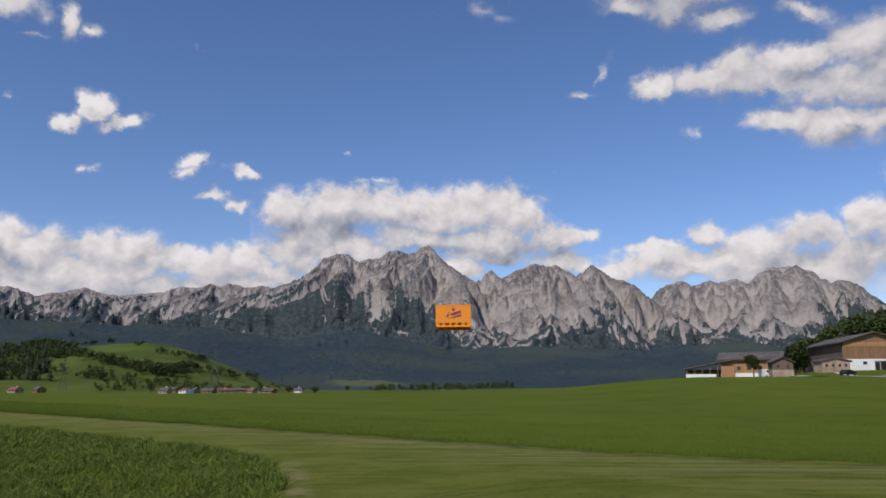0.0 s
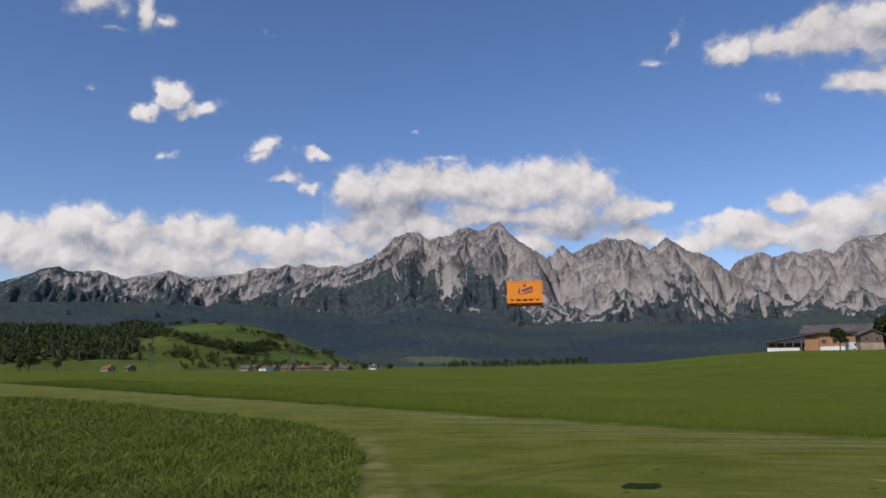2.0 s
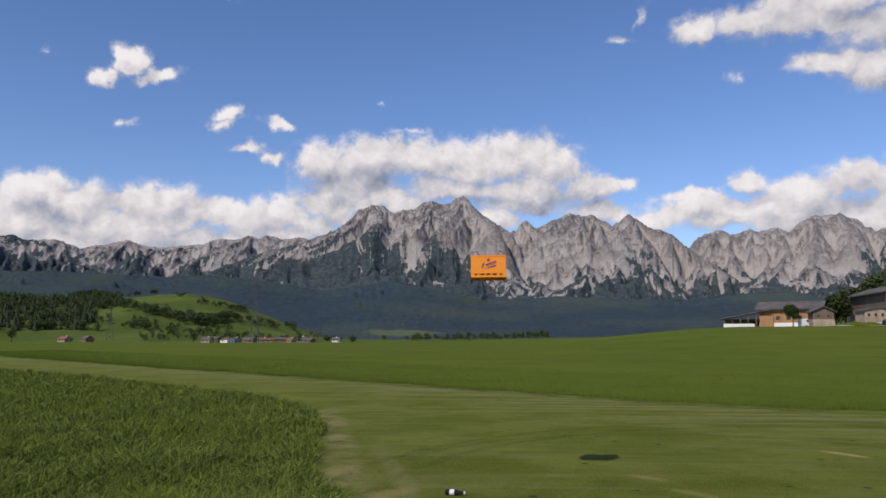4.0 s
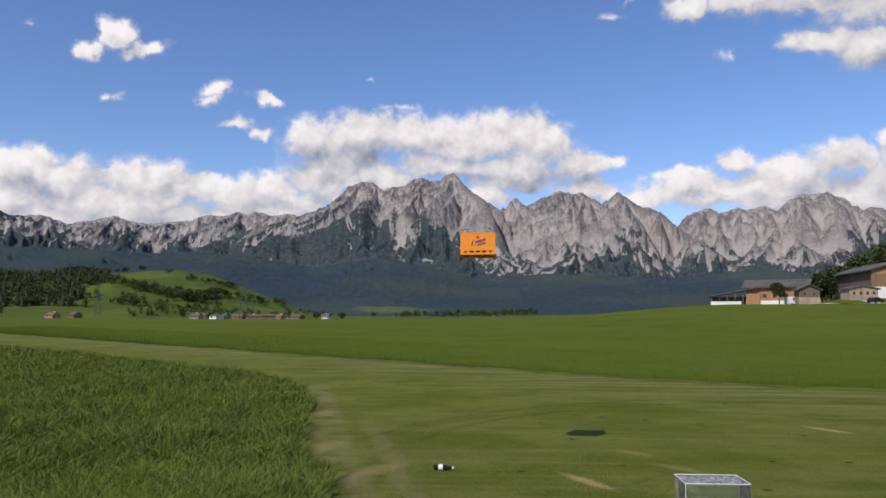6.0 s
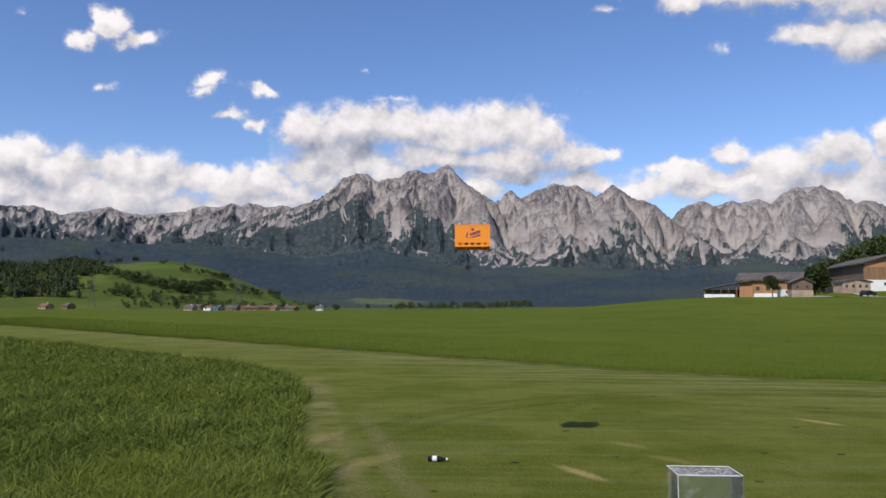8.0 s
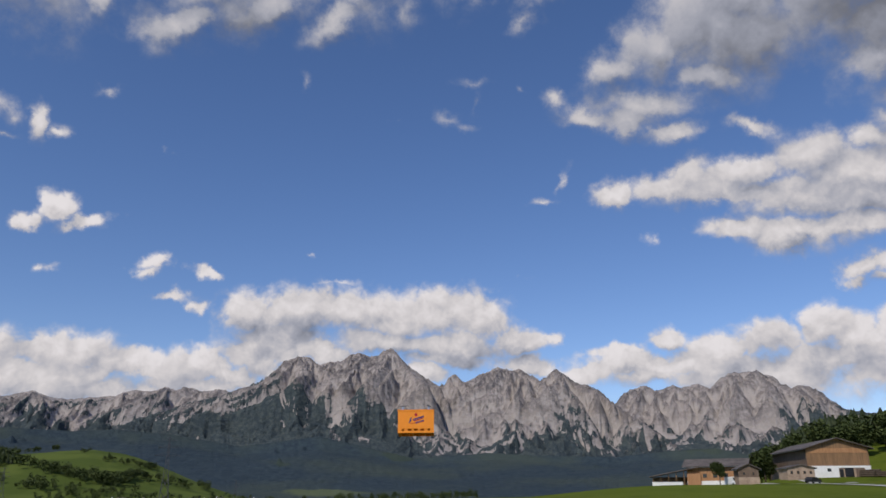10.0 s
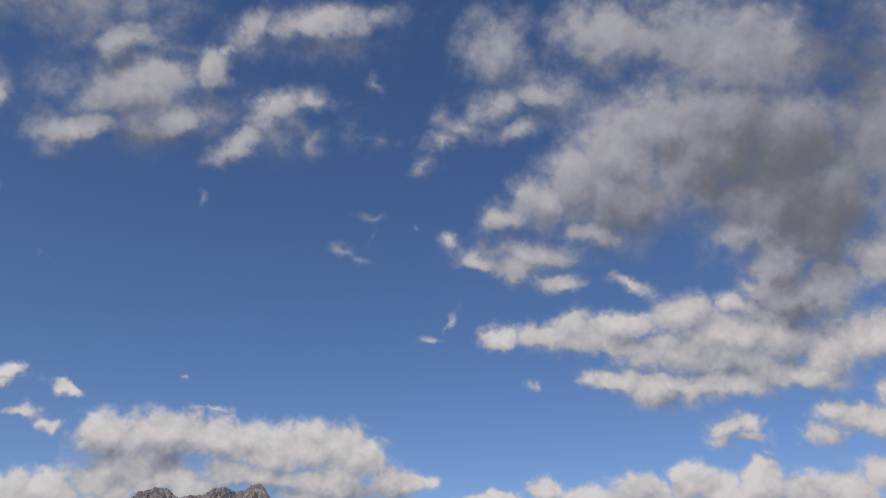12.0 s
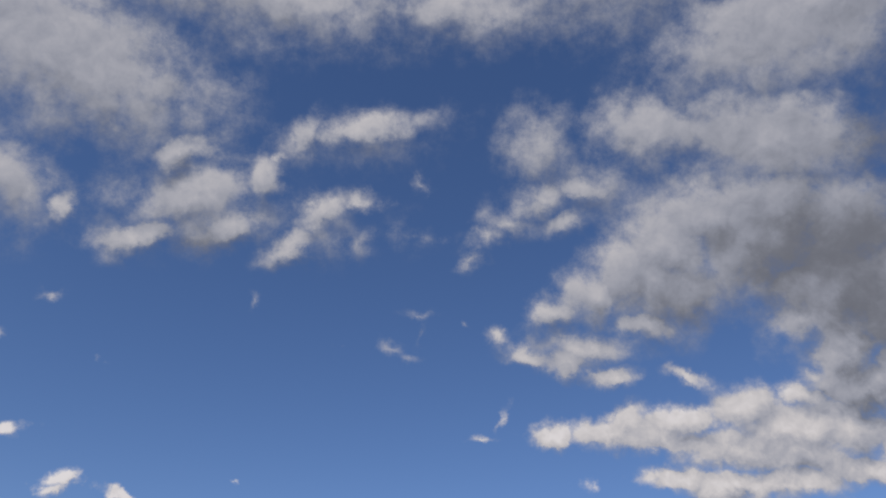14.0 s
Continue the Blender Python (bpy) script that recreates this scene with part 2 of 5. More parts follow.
# shaded feet of the low banks
puff(-9.94, 11.57, 3.99, 1.01, 2, 0.75, SHADE)
puff(-11.66, 12.22, 1.25, 0.84, 2, 0.4, SHADE)
puff(-3.87, 12.33, 2.99, 0.42, 1, 0.4, SHADE)
puff(5.70, 10.32, 4.63, 0.59, -1, 0.8, SHADE)
puff(0.07, 10.30, 3.86, 0.43, -0, 0.6, SHADE)
puff(-30.78, 8.19, 1.99, 0.60, 5, 0.5, SHADE)
puff(-26.28, 9.16, 3.05, 0.63, 4, 0.6, SHADE)
puff(-17.01, 8.99, 1.81, 0.58, 3, 0.6, SHADE)
puff(-22.16, 9.04, 1.52, 0.40, 4, 0.4, SHADE)
puff(19.57, 11.07, 1.49, 0.56, -4, 0.5, SHADE)
puff(16.05, 9.99, 1.56, 0.41, -3, 0.5, SHADE)
puff(22.88, 10.16, 1.42, 0.54, -4, 0.3, SHADE)
# shaded feet of the eastern bank
puff(37.43, 10.06, 1.49, 0.81, -6, 0.65, SHADE)
puff(38.25, 7.67, 1.92, 1.21, -5, 0.6, SHADE)
puff(25.42, 8.81, 2.32, 0.63, -3, 0.4, SHADE)
puff(31.44, 8.41, 2.51, 0.68, -4, 0.45, SHADE)
puff(20.16, 10.56, 1.62, 0.40, -3, 0.5, SHADE)
# shaded feet of the northern clouds
puff(-14.27, 33.81, 4.48, 0.86, 13, 0.4, SHADE)
puff(-4.81, 33.77, 3.65, 0.57, 7, 0.35, SHADE)
COVER.close()
SHADE.close()

w = Net(world.node_tree)
way = w.add("ShaderNodeTexCoord").outputs["Generated"]
sep = w.add("ShaderNodeSeparateXYZ", {0: way})
bearing = w.m("MULTIPLY", w.m("ARCTAN2", sep.outputs[0], sep.outputs[1]), 57.2958)
height = w.m("MULTIPLY", w.m("ARCSINE", sep.outputs[2]), 57.2958)
flat = w.add("ShaderNodeCombineXYZ", {0: bearing, 1: height}).outputs[0]
# billowing: bend the outline of the lumps
bend = w.add("ShaderNodeTexNoise", {"Vector": way, "Scale": 16.0, "Detail": 5.0, "Roughness": 0.6})
shift = w.add("ShaderNodeVectorMath", {0: bend.outputs["Color"], 1: (0.5, 0.5, 0.5)}, operation="SUBTRACT").outputs[0]
shift = w.add("ShaderNodeVectorMath", {0: shift, 1: (5.0, 3.2, 0.0)}, operation="MULTIPLY").outputs[0]
bent = w.add("ShaderNodeVectorMath", {0: flat, 1: shift}, operation="ADD").outputs[0]


def cloud_at(vec, field=COVER):
    n = w.add("ShaderNodeGroup", node_tree=field.tree)
    world.node_tree.links.new(vec, n.inputs[0])
    return n.outputs[0]


def swell(vec):
    """Rounded heads of cloud at two sizes, about -0.5 to 0.5."""
    soft = w.add("ShaderNodeTexNoise", {"Vector": vec, "Scale": 26.0, "Detail": 3.0, "Roughness": 0.5})
    soft = w.add("ShaderNodeVectorMath", {0: soft.outputs["Color"], "Scale": 0.05}, operation="SCALE").outputs[0]
    soft = w.add("ShaderNodeVectorMath", {0: vec, 1: soft}, operation="ADD").outputs[0]
    heads = w.add("ShaderNodeTexVoronoi", {"Vector": soft, "Scale": 24.0, "Detail": 2.0, "Roughness": 0.55, "Lacunarity": 2.3}).outputs["Distance"]
    return w.m("SUBTRACT", 0.42, heads)


up = w.add("ShaderNodeVectorMath", {0: bent, 1: (-0.4, 1.3, 0.0)}, operation="ADD").outputs[0]
here, above = cloud_at(bent), cloud_at(up)
shade = cloud_at(bent, SHADE)
high = w.step(height, 17.0, 30.0)
low = w.m("SUBTRACT", 1.0, high)
puffs = w.m("SUBTRACT", w.noise(way, 13.0, 3.0, 0.5), 0.5)
curls = w.m("SUBTRACT", w.noise(way, 30.0, 9.0, 0.62), 0.5)
heads = swell(way)
body = w.m("ADD", here, w.m("MULTIPLY", puffs, 0.22))
body = w.m("ADD", body, w.m("MULTIPLY", curls, w.m("ADD", 0.52, w.m("MULTIPLY", high, 0.55))))
body = w.m("ADD", body, w.m("MULTIPLY", heads, w.m("ADD", 0.08, w.m("MULTIPLY", low, 0.22))))
# crisp crowns, soft feet
foot = w.step(w.m("SUBTRACT", above, here), -0.10, 0.20)
thin = w.step(here, 0.75, 0.30)
alpha = w.step(body, 0.08, w.m("ADD", w.m("ADD", w.m("ADD", 0.38, w.m("MULTIPLY", thin, 0.30)), w.m("MULTIPLY", foot, 0.20)), w.m("MULTIPLY", high, 0.26)))
alpha = w.m("MULTIPLY", alpha, w.step(here, 0.05, 0.40))
lit_way = w.add("ShaderNodeVectorMath", {0: way, 1: (-0.009, -0.004, 0.014)}, operation="ADD").outputs[0]
relief = w.m("MULTIPLY", w.m("SUBTRACT", w.noise(way, 15.0, 5.0, 0.5), w.noise(lit_way, 15.0, 5.0, 0.5)), 0.45)
relief = w.m("ADD", relief, w.m("MULTIPLY", w.m("SUBTRACT", heads, swell(lit_way)), 0.20))
relief = w.m("MULTIPLY", relief, w.m("SUBTRACT", 1.0, w.m("MULTIPLY", high, 0.6)))
crown = w.m("MULTIPLY", w.m("SUBTRACT", here, above), 0.46)
light = w.m("ADD", w.m("ADD", w.m("SUBTRACT", 0.65, w.m("MULTIPLY", high, 0.20)), relief), crown)
light = w.m("ADD", light, w.m("MULTIPLY", puffs, 0.16))
light = w.m("SUBTRACT", light, w.m("MULTIPLY", w.step(shade, 0.0, 0.8), w.m("ADD", 0.22, w.m("MULTIPLY", high, 0.04))))
light = w.m("SMOOTH_MAX", light, 0.22, 0.12)
light = w.m("SMOOTH_MIN", light, 0.92, 0.15)
cloud_colour = w.mix(w.step(light, 0.34, 0.78), (0.90, 0.94, 1.13), (1.03, 0.98, 1.0))
cloud_colour = w.add("ShaderNodeVectorMath", {0: cloud_colour, "Scale": light}, operation="SCALE").outputs[0]
sky = w.add("ShaderNodeTexSky", sky_type="NISHITA", sun_disc=False)
sky.sun_elevation = math.asin(SUN_TO.z)
sky.sun_rotation = math.atan2(SUN_TO.x, SUN_TO.y)
sky.altitude, sky.air_density, sky.dust_density, sky.ozone_density = 800, 1.0, 0.4, 2.0
rich = w.add("ShaderNodeHueSaturation", {"Color": sky.outputs[0], "Saturation": 1.12}).outputs[0]
rich = w.add("ShaderNodeVectorMath", {0: rich, 1: (1.01, 0.99, 1.15)}, operation="MULTIPLY").outputs[0]
blue = w.add("ShaderNodeVectorMath", {0: rich, "Scale": 0.124}, operation="SCALE").outputs[0]
final = w.mix(alpha, blue, cloud_colour)
back = w.add("ShaderNodeBackground", {"Color": final, "Strength": 1.0})
w.add("ShaderNodeOutputWorld", {0: back.outputs[0]})

sun = new("sun", bpy.data.lights.new("sun", "SUN"))
sun.data.energy, sun.data.angle, sun.data.color = 3.5, radians(0.53), (1.0, 0.94, 0.86)
sun.matrix_world = look(SUN_TO * 100, (0, 0, 0))

# ---- materials ----


def material(name, rough=0.8, metal=0.0, spec=0.3):
    mat = bpy.data.materials.new(name)
    mat.use_nodes = True
    net = Net(mat.node_tree)
    bsdf = net.add("ShaderNodeBsdfPrincipled", {"Roughness": rough, "Metallic": metal, "Specular IOR Level": spec})
    net.add("ShaderNodeOutputMaterial", {0: bsdf.outputs[0]})
    return mat, net, bsdf


def bump(net, bsdf, h, dist, strength=1.0):
    b = net.add("ShaderNodeBump", {"Height": h, "Distance": dist, "Strength": strength})
    net.t.links.new(b.outputs[0], bsdf.inputs["Normal"])


def place(net):
    return net.add("ShaderNodeNewGeometry").outputs["Position"]


def plain(name, a, b, scale=20.0, rough=0.7, metal=0.0, spec=0.3, depth=0.0, stretch=(1, 1, 1)):
    """A material of two tones mingled by noise at two sizes, in the thing's own space."""
    mat, n, bsdf = material(name, rough, metal, spec)
    co = n.add("ShaderNodeTexCoord").outputs["Object"]
    co = n.add("ShaderNodeVectorMath", {0: co, 1: stretch}, operation="MULTIPLY").outputs[0]
    big, small = n.noise(co, scale * 0.2, 3), n.noise(co, scale, 5, 0.65)
    f = n.m("ADD", n.m("MULTIPLY", big, 0.5), n.m("MULTIPLY", small, 0.5))
    n.put(bsdf.inputs["Base Color"], n.mix(n.step(f, 0.35, 0.65), a, b))
    if depth:
        bump(n, bsdf, small, depth)
    return mat


def make_ground():
    mat, n, bsdf = material("meadow_ground", 1.0, 0.0, 0.03)
    p = place(n)
    s = n.add("ShaderNodeSeparateXYZ", {0: p})
    x, y = s.outputs[0], s.outputs[1]
    wob = n.noise(p, 0.9, 3)
    wob = n.m("MULTIPLY", n.m("SUBTRACT", wob, 0.5), 1.4)
    # far side of the mown strip
    a = n.m("MULTIPLY", n.m("SUBTRACT", 7.7, x), 0.95)
    edge = n.m("ADD", 17.0, n.m("MULTIPLY", n.m("ADD", a, n.m("SQRT", n.m("ADD", n.m("MULTIPLY", a, a), 6.0))), 0.5))
    field = n.step(n.m("SUBTRACT", y, n.m("ADD", edge, wob)), -0.25, 0.25)
    # mown grass, with streaks along the strip and bare, dry places
    lane = n.add("ShaderNodeMapping", {"Vector": p, "Rotation": (0, 0, radians(44)), "Scale": (0.16, 3.0, 1)})
    streak = n.noise(lane.outputs[0], 1.0, 6, 0.6, 0.6)
    pick = n.noise(p, 0.55, 5, 0.6)
    speck = n.noise(p, 11.0, 8, 0.8)
    mown = n.mix(n.step(pick, 0.38, 0.62), (0.106, 0.124, 0.017), (0.150, 0.162, 0.030))
    strip_zone = n.step(n.m("SUBTRACT", edge, y), 9.0, 1.0)
    dry = n.m("MULTIPLY", n.step(streak, 0.46, 0.62), n.m("ADD", 0.28, n.m("MULTIPLY", strip_zone, 0.65)))
    mown = n.mix(dry, mown, (0.215, 0.205, 0.085))
    mown = n.mix(n.m("MULTIPLY", n.step(streak, 0.44, 0.30), n.m("ADD", 0.2, n.m("MULTIPLY", strip_zone, 0.4))), mown, (0.085, 0.100, 0.020))
    mown = n.mix(n.m("MULTIPLY", n.step(speck, 0.50, 0.70), 0.35), mown, (0.060, 0.080, 0.012))
    mown = n.mix(n.m("MULTIPLY", n.step(n.noise(p, 1.6, 6, 0.7), 0.52, 0.66), 0.45), mown, (0.075, 0.098, 0.014))
    mown = n.mix(n.step(n.noise(p, 2.2, 4, 0.7), 0.70, 0.78), mown, (0.030, 0.028, 0.014))
    # scattered dark clods
    clod = n.add("ShaderNodeTexVoronoi", {"Vector": n.add("ShaderNodeVectorMath", {0: p, 1: (0.8, 1.0, 1.0)}, operation="MULTIPLY").outputs[0], "Scale": 1.9}).outputs["Distance"]
    clod = n.m("ADD", clod, n.m("MULTIPLY", n.m("SUBTRACT", n.noise(p, 18.0, 3), 0.5), 0.12))
    mown = n.mix(n.m("MULTIPLY", n.step(clod, 0.095, 0.055), n.step(n.noise(p, 0.7, 3), 0.42, 0.52)), mown, (0.030, 0.034, 0.014))
    # pale worn border beside the uncut grass
    side = n.m("ADD", x, n.m("ADD", 1.33, n.m("MULTIPLY", n.m("SUBTRACT", y, 6.6), 0.225)))
    worn = n.m("MULTIPLY", n.step(n.m("ABSOLUTE", n.m("SUBTRACT", n.m("ADD", side, n.m("MULTIPLY", wob, 0.4)), 0.28)), 0.42, 0.12), n.step(y, 19.0, 16.0))
    mown = n.mix(n.m("MULTIPLY", worn, n.step(n.noise(p, 1.3, 5, 0.65), 0.38, 0.62)), mown, (0.230, 0.205, 0.085))
    worn = n.step(n.m("ABSOLUTE", n.m("SUBTRACT", n.m("ADD", side, n.m("MULTIPLY", wob, 0.3)), 0.95)), 0.18, 0.05)
    mown = n.mix(n.m("MULTIPLY", n.m("MULTIPLY", worn, n.step(y, 13.0, 9.0)), 0.5), mown, (0.210, 0.190, 0.080))
    # rut along the far side
    rut = n.m("ABSOLUTE", n.m("SUBTRACT", n.m("SUBTRACT", edge, y), n.m("ADD", 0.5, wob)))
    mown = n.mix(n.m("MULTIPLY", n.step(rut, 0.40, 0.1), n.step(streak, 0.38, 0.58)), mown, (0.085, 0.075, 0.034))
    # wheel arcs turning in from the strip
    for cx, cy, rad in ((6.2, 7.4, 7.4), (6.6, 7.0, 8.6), (3.0, 9.2, 4.2)):
        dx, dy = n.m("SUBTRACT", x, cx), n.m("MULTIPLY", n.m("SUBTRACT", y, cy), 1.0)
        d = n.m("SQRT", n.m("ADD", n.m("MULTIPLY", dx, dx), n.m("MULTIPLY", dy, dy)))
        ring = n.step(n.m("ABSOLUTE", n.m("SUBTRACT", n.m("ADD", d, n.m("MULTIPLY", wob, 0.3)), rad)), 0.13, 0.03)
        ring = n.m("MULTIPLY", ring, n.m("MULTIPLY", n.step(dy, 0.0, 3.0), n.step(speck, 0.3, 0.6)))
        mown = n.mix(n.m("MULTIPLY", ring, 0.42), mown, (0.055, 0.062, 0.018))
    # worn tan patches
    for cx, cy, hx, hy, turn, strong in ((1.19, 7.70, 0.42, 0.10, -62, 0.9), (5.24, 11.3, 0.42, 0.12, -60, 0.8), (-0.95, 8.2, 0.45, 0.2, 60, 0.4), (-1.75, 9.6, 0.5, 0.25, 70, 0.4), (2.0, 9.3, 0.3, 0.12, -50, 0.35), (2.3, 8.4, 0.4, 0.12, -50, 0.3)):
        loc = n.add("ShaderNodeMapping", {"Vector": p, "Location": (cx, cy, 0), "Rotation": (0, 0, radians(turn)), "Scale": (hx, hy, 40)}, vector_type="TEXTURE")
        near = n.m("ADD", n.add("ShaderNodeVectorMath", {0: loc.outputs[0]}, operation="LENGTH").outputs["Value"], n.m("MULTIPLY", n.m("SUBTRACT", speck, 0.5), 1.4))
        mown = n.mix(n.m("MULTIPLY", n.step(near, 1.3, 0.3), strong), mown, (0.40, 0.31, 0.13))
    # meadow beyond
    lush = n.mix(n.step(n.noise(p, 0.035, 5, 0.6), 0.35, 0.65), (0.086, 0.112, 0.012), (0.110, 0.135, 0.016))
    lush = n.mix(n.m("MULTIPLY", n.step(n.noise(p, 3.0, 6, 0.75), 0.5, 0.75), 0.45), lush, (0.055, 0.080, 0.006))
    lush = n.mix(n.m("MULTIPLY", n.step(n.noise(p, 0.5, 6, 0.7), 0.45, 0.65), 0.6), lush, (0.116, 0.142, 0.022))
    lush = n.mix(n.m("MULTIPLY", n.step(n.noise(p, 0.16, 5, 0.65), 0.5, 0.68), 0.5), lush, (0.056, 0.084, 0.011))
    lush = n.mix(n.step(y, 520.0, 760.0), lush, n.mix(n.step(n.noise(p, 0.012, 5, 0.6), 0.4, 0.6), (0.072, 0.098, 0.022), (0.105, 0.132, 0.030)))
    colour = n.mix(field, mown, lush)
    n.put(bsdf.inputs["Base Color"], colour)
    bump(n, bsdf, n.m("ADD", n.noise(p, 9.0, 8, 0.75), n.m("MULTIPLY", n.noise(p, 0.6, 4), 2.0)), 0.035)
    return mat


MEADOW = make_ground()


def make_blades(name, lo, hi, tip):
    mat, n, bsdf = material(name, 0.65, 0.0, 0.08)
    rnd = n.add("ShaderNodeNewGeometry").outputs["Random Per Island"]
    p = place(n)
    c = n.mix(rnd, lo, hi)
    c = n.mix(n.m("MULTIPLY", n.step(n.noise(p, 0.5, 3), 0.5, 0.68), 0.6), c, tip)
    n.put(bsdf.inputs["Base Color"], c)
    return mat


BLADES = make_blades("long_grass_blades", (0.020, 0.032, 0.004), (0.225, 0.268, 0.048), (0.140, 0.165, 0.014))
WEED = make_blades("broad_weeds", (0.052, 0.086, 0.009), (0.128, 0.184, 0.028), (0.085, 0.125, 0.012))
STUBBLE = make_blades("mown_blades", (0.116, 0.132, 0.017), (0.158, 0.168, 0.034), (0.140, 0.152, 0.026))
CROP = make_blades("meadow_blades", (0.072, 0.106, 0.010), (0.107, 0.145, 0.018), (0.094, 0.126, 0.013))
NEEDLES = make_blades("conifer_needles", (0.026, 0.036, 0.018), (0.052, 0.064, 0.030), (0.038, 0.052, 0.023))
LEAVES = make_blades("broad_leaves", (0.036, 0.050, 0.016), (0.082, 0.102, 0.034), (0.060, 0.078, 0.024))
BARK = plain("bark", (0.05, 0.035, 0.022), (0.10, 0.075, 0.05), 6, 0.9, depth=0.02)


def make_rock():
    mat, n, bsdf = material("limestone_and_hazed_forest", 0.92, 0.0, 0.1)
    p = place(n)
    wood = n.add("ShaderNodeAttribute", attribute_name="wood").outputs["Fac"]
    scree = n.add("ShaderNodeAttribute", attribute_name="scree").outputs["Fac"]
    fold = n.noise(p, 0.012, 8, 0.68)
    bands = n.add("ShaderNodeMapping", {"Vector": p, "Scale": (0.004, 0.004, 0.03), "Rotation": (0.25, 0.2, 0)}).outputs[0]
    bed = n.noise(bands, 1.0, 6, 0.65)
    rock = n.mix(n.step(fold, 0.35, 0.65), (0.178, 0.156, 0.146), (0.374, 0.324, 0.294))
    broad = n.noise(p, 0.0035, 4, 0.55)
    rock = n.mix(n.m("MULTIPLY", n.step(broad, 0.42, 0.66), 0.55), rock, (0.422, 0.370, 0.336))
    rock = n.mix(n.m("MULTIPLY", n.step(broad, 0.46, 0.30), 0.5), rock, (0.163, 0.151, 0.154))
    rock = n.mix(n.m("MULTIPLY", n.step(bed, 0.45, 0.65), 0.5), rock, (0.240, 0.205, 0.185))
    grit = n.noise(p, 0.055, 6, 0.75)
    rock = n.mix(n.m("MULTIPLY", n.step(grit, 0.54, 0.42), 0.55), rock, (0.144, 0.130, 0.127))
    rock = n.mix(n.m("MULTIPLY", n.step(grit, 0.52, 0.62), 0.4), rock, (0.480, 0.422, 0.384))
    rock = n.mix(n.m("MULTIPLY", scree, 0.8), rock, (0.499, 0.442, 0.398))
    # gullies that run down the faces, some filled with pale rubble
    run = n.add("ShaderNodeMapping", {"Vector": p, "Scale": (0.021, 0.004, 0.0035), "Rotation": (0, 0.35, 0)}).outputs[0]
    gully = n.noise(run, 1.0, 7, 0.62, 0.8)
    rock = n.mix(n.m("MULTIPLY", n.step(gully, 0.54, 0.66), 0.55), rock, (0.480, 0.413, 0.370))
    rock = n.mix(n.m("MULTIPLY", n.step(gully, 0.47, 0.34), 0.60), rock, (0.144, 0.130, 0.130))
    # forest green lifted towards blue-grey: distance haze put into the colour
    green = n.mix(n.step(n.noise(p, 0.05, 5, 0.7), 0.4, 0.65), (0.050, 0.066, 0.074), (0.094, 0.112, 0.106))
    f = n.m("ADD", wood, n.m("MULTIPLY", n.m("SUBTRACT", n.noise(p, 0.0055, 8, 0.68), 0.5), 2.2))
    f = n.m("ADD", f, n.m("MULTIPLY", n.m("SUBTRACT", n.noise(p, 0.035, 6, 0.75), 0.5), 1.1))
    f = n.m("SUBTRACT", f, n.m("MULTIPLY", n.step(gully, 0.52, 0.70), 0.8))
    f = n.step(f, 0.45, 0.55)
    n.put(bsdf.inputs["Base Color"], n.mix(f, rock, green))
    bump(n, bsdf, n.m("ADD", n.noise(p, 0.03, 8, 0.7), n.m("MULTIPLY", n.noise(bands, 1.6, 6, 0.6), 0.8)), 22.0)
    return mat


ROCK = make_rock()


def make_forest_floor():
    mat, n, bsdf = material("shaded_hazed_woods", 0.95, 0.0, 0.1)
    p = place(n)
    # dark, bluish forest tone: cloud shade and haze are painted into it
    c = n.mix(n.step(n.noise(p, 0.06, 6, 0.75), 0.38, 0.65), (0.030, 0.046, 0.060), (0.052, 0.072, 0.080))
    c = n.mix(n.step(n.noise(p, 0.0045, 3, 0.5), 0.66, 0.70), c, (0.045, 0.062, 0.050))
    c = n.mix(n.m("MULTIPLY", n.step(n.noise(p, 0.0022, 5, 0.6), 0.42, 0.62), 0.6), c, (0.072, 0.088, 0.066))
    for cx, cy, hx, hy in ((-185, 1775, 120, 60),):
        loc = n.add("ShaderNodeMapping", {"Vector": p, "Location": (cx, cy, 0), "Scale": (hx, hy, 900)}, vector_type="TEXTURE")
        d = n.m("ADD", n.add("ShaderNodeVectorMath", {0: loc.outputs[0]}, operation="LENGTH").outputs["Value"], n.noise(p, 0.02, 5, 0.7))
        c = n.mix(n.step(d, 1.45, 1.05), c, (0.115, 0.135, 0.070))
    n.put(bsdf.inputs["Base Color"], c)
    bump(n, bsdf, n.noise(p, 0.07, 6, 0.7), 8.0)
    return mat


WOODED = make_forest_floor()
PLANK = plain("weathered_planks", (0.17, 0.10, 0.055), (0.30, 0.17, 0.085), 3.0, 0.85, depth=0.01, stretch=(6, 6, 0.3))
PLANK_DARK = plain("dark_planks", (0.115, 0.078, 0.056), (0.20, 0.142, 0.104), 3.0, 0.85, depth=0.01, stretch=(6, 6, 0.3))
PLANK_ORANGE = plain("larch_cladding", (0.30, 0.148, 0.068), (0.45, 0.242, 0.118), 3.0, 0.8, depth=0.01, stretch=(6, 6, 0.3))
SHINGLE = plain("roof_shingles", (0.075, 0.062, 0.055), (0.15, 0.128, 0.115), 2.0, 0.9, depth=0.02)
TILE_RED = plain("clay_roof_tiles", (0.16, 0.065, 0.04), (0.27, 0.12, 0.075), 2.0, 0.9, depth=0.02)
RENDERED = plain("lime_render", (0.70, 0.68, 0.64), (0.82, 0.80, 0.77), 2.0, 0.9)
STONE = plain("rubble_stone", (0.26, 0.18, 0.125), (0.46, 0.345, 0.255), 2.5, 0.9, depth=0.03)
GLASS_DARK = plain("window_glass", (0.015, 0.018, 0.022), (0.03, 0.034, 0.04), 2.0, 0.08, spec=0.6)
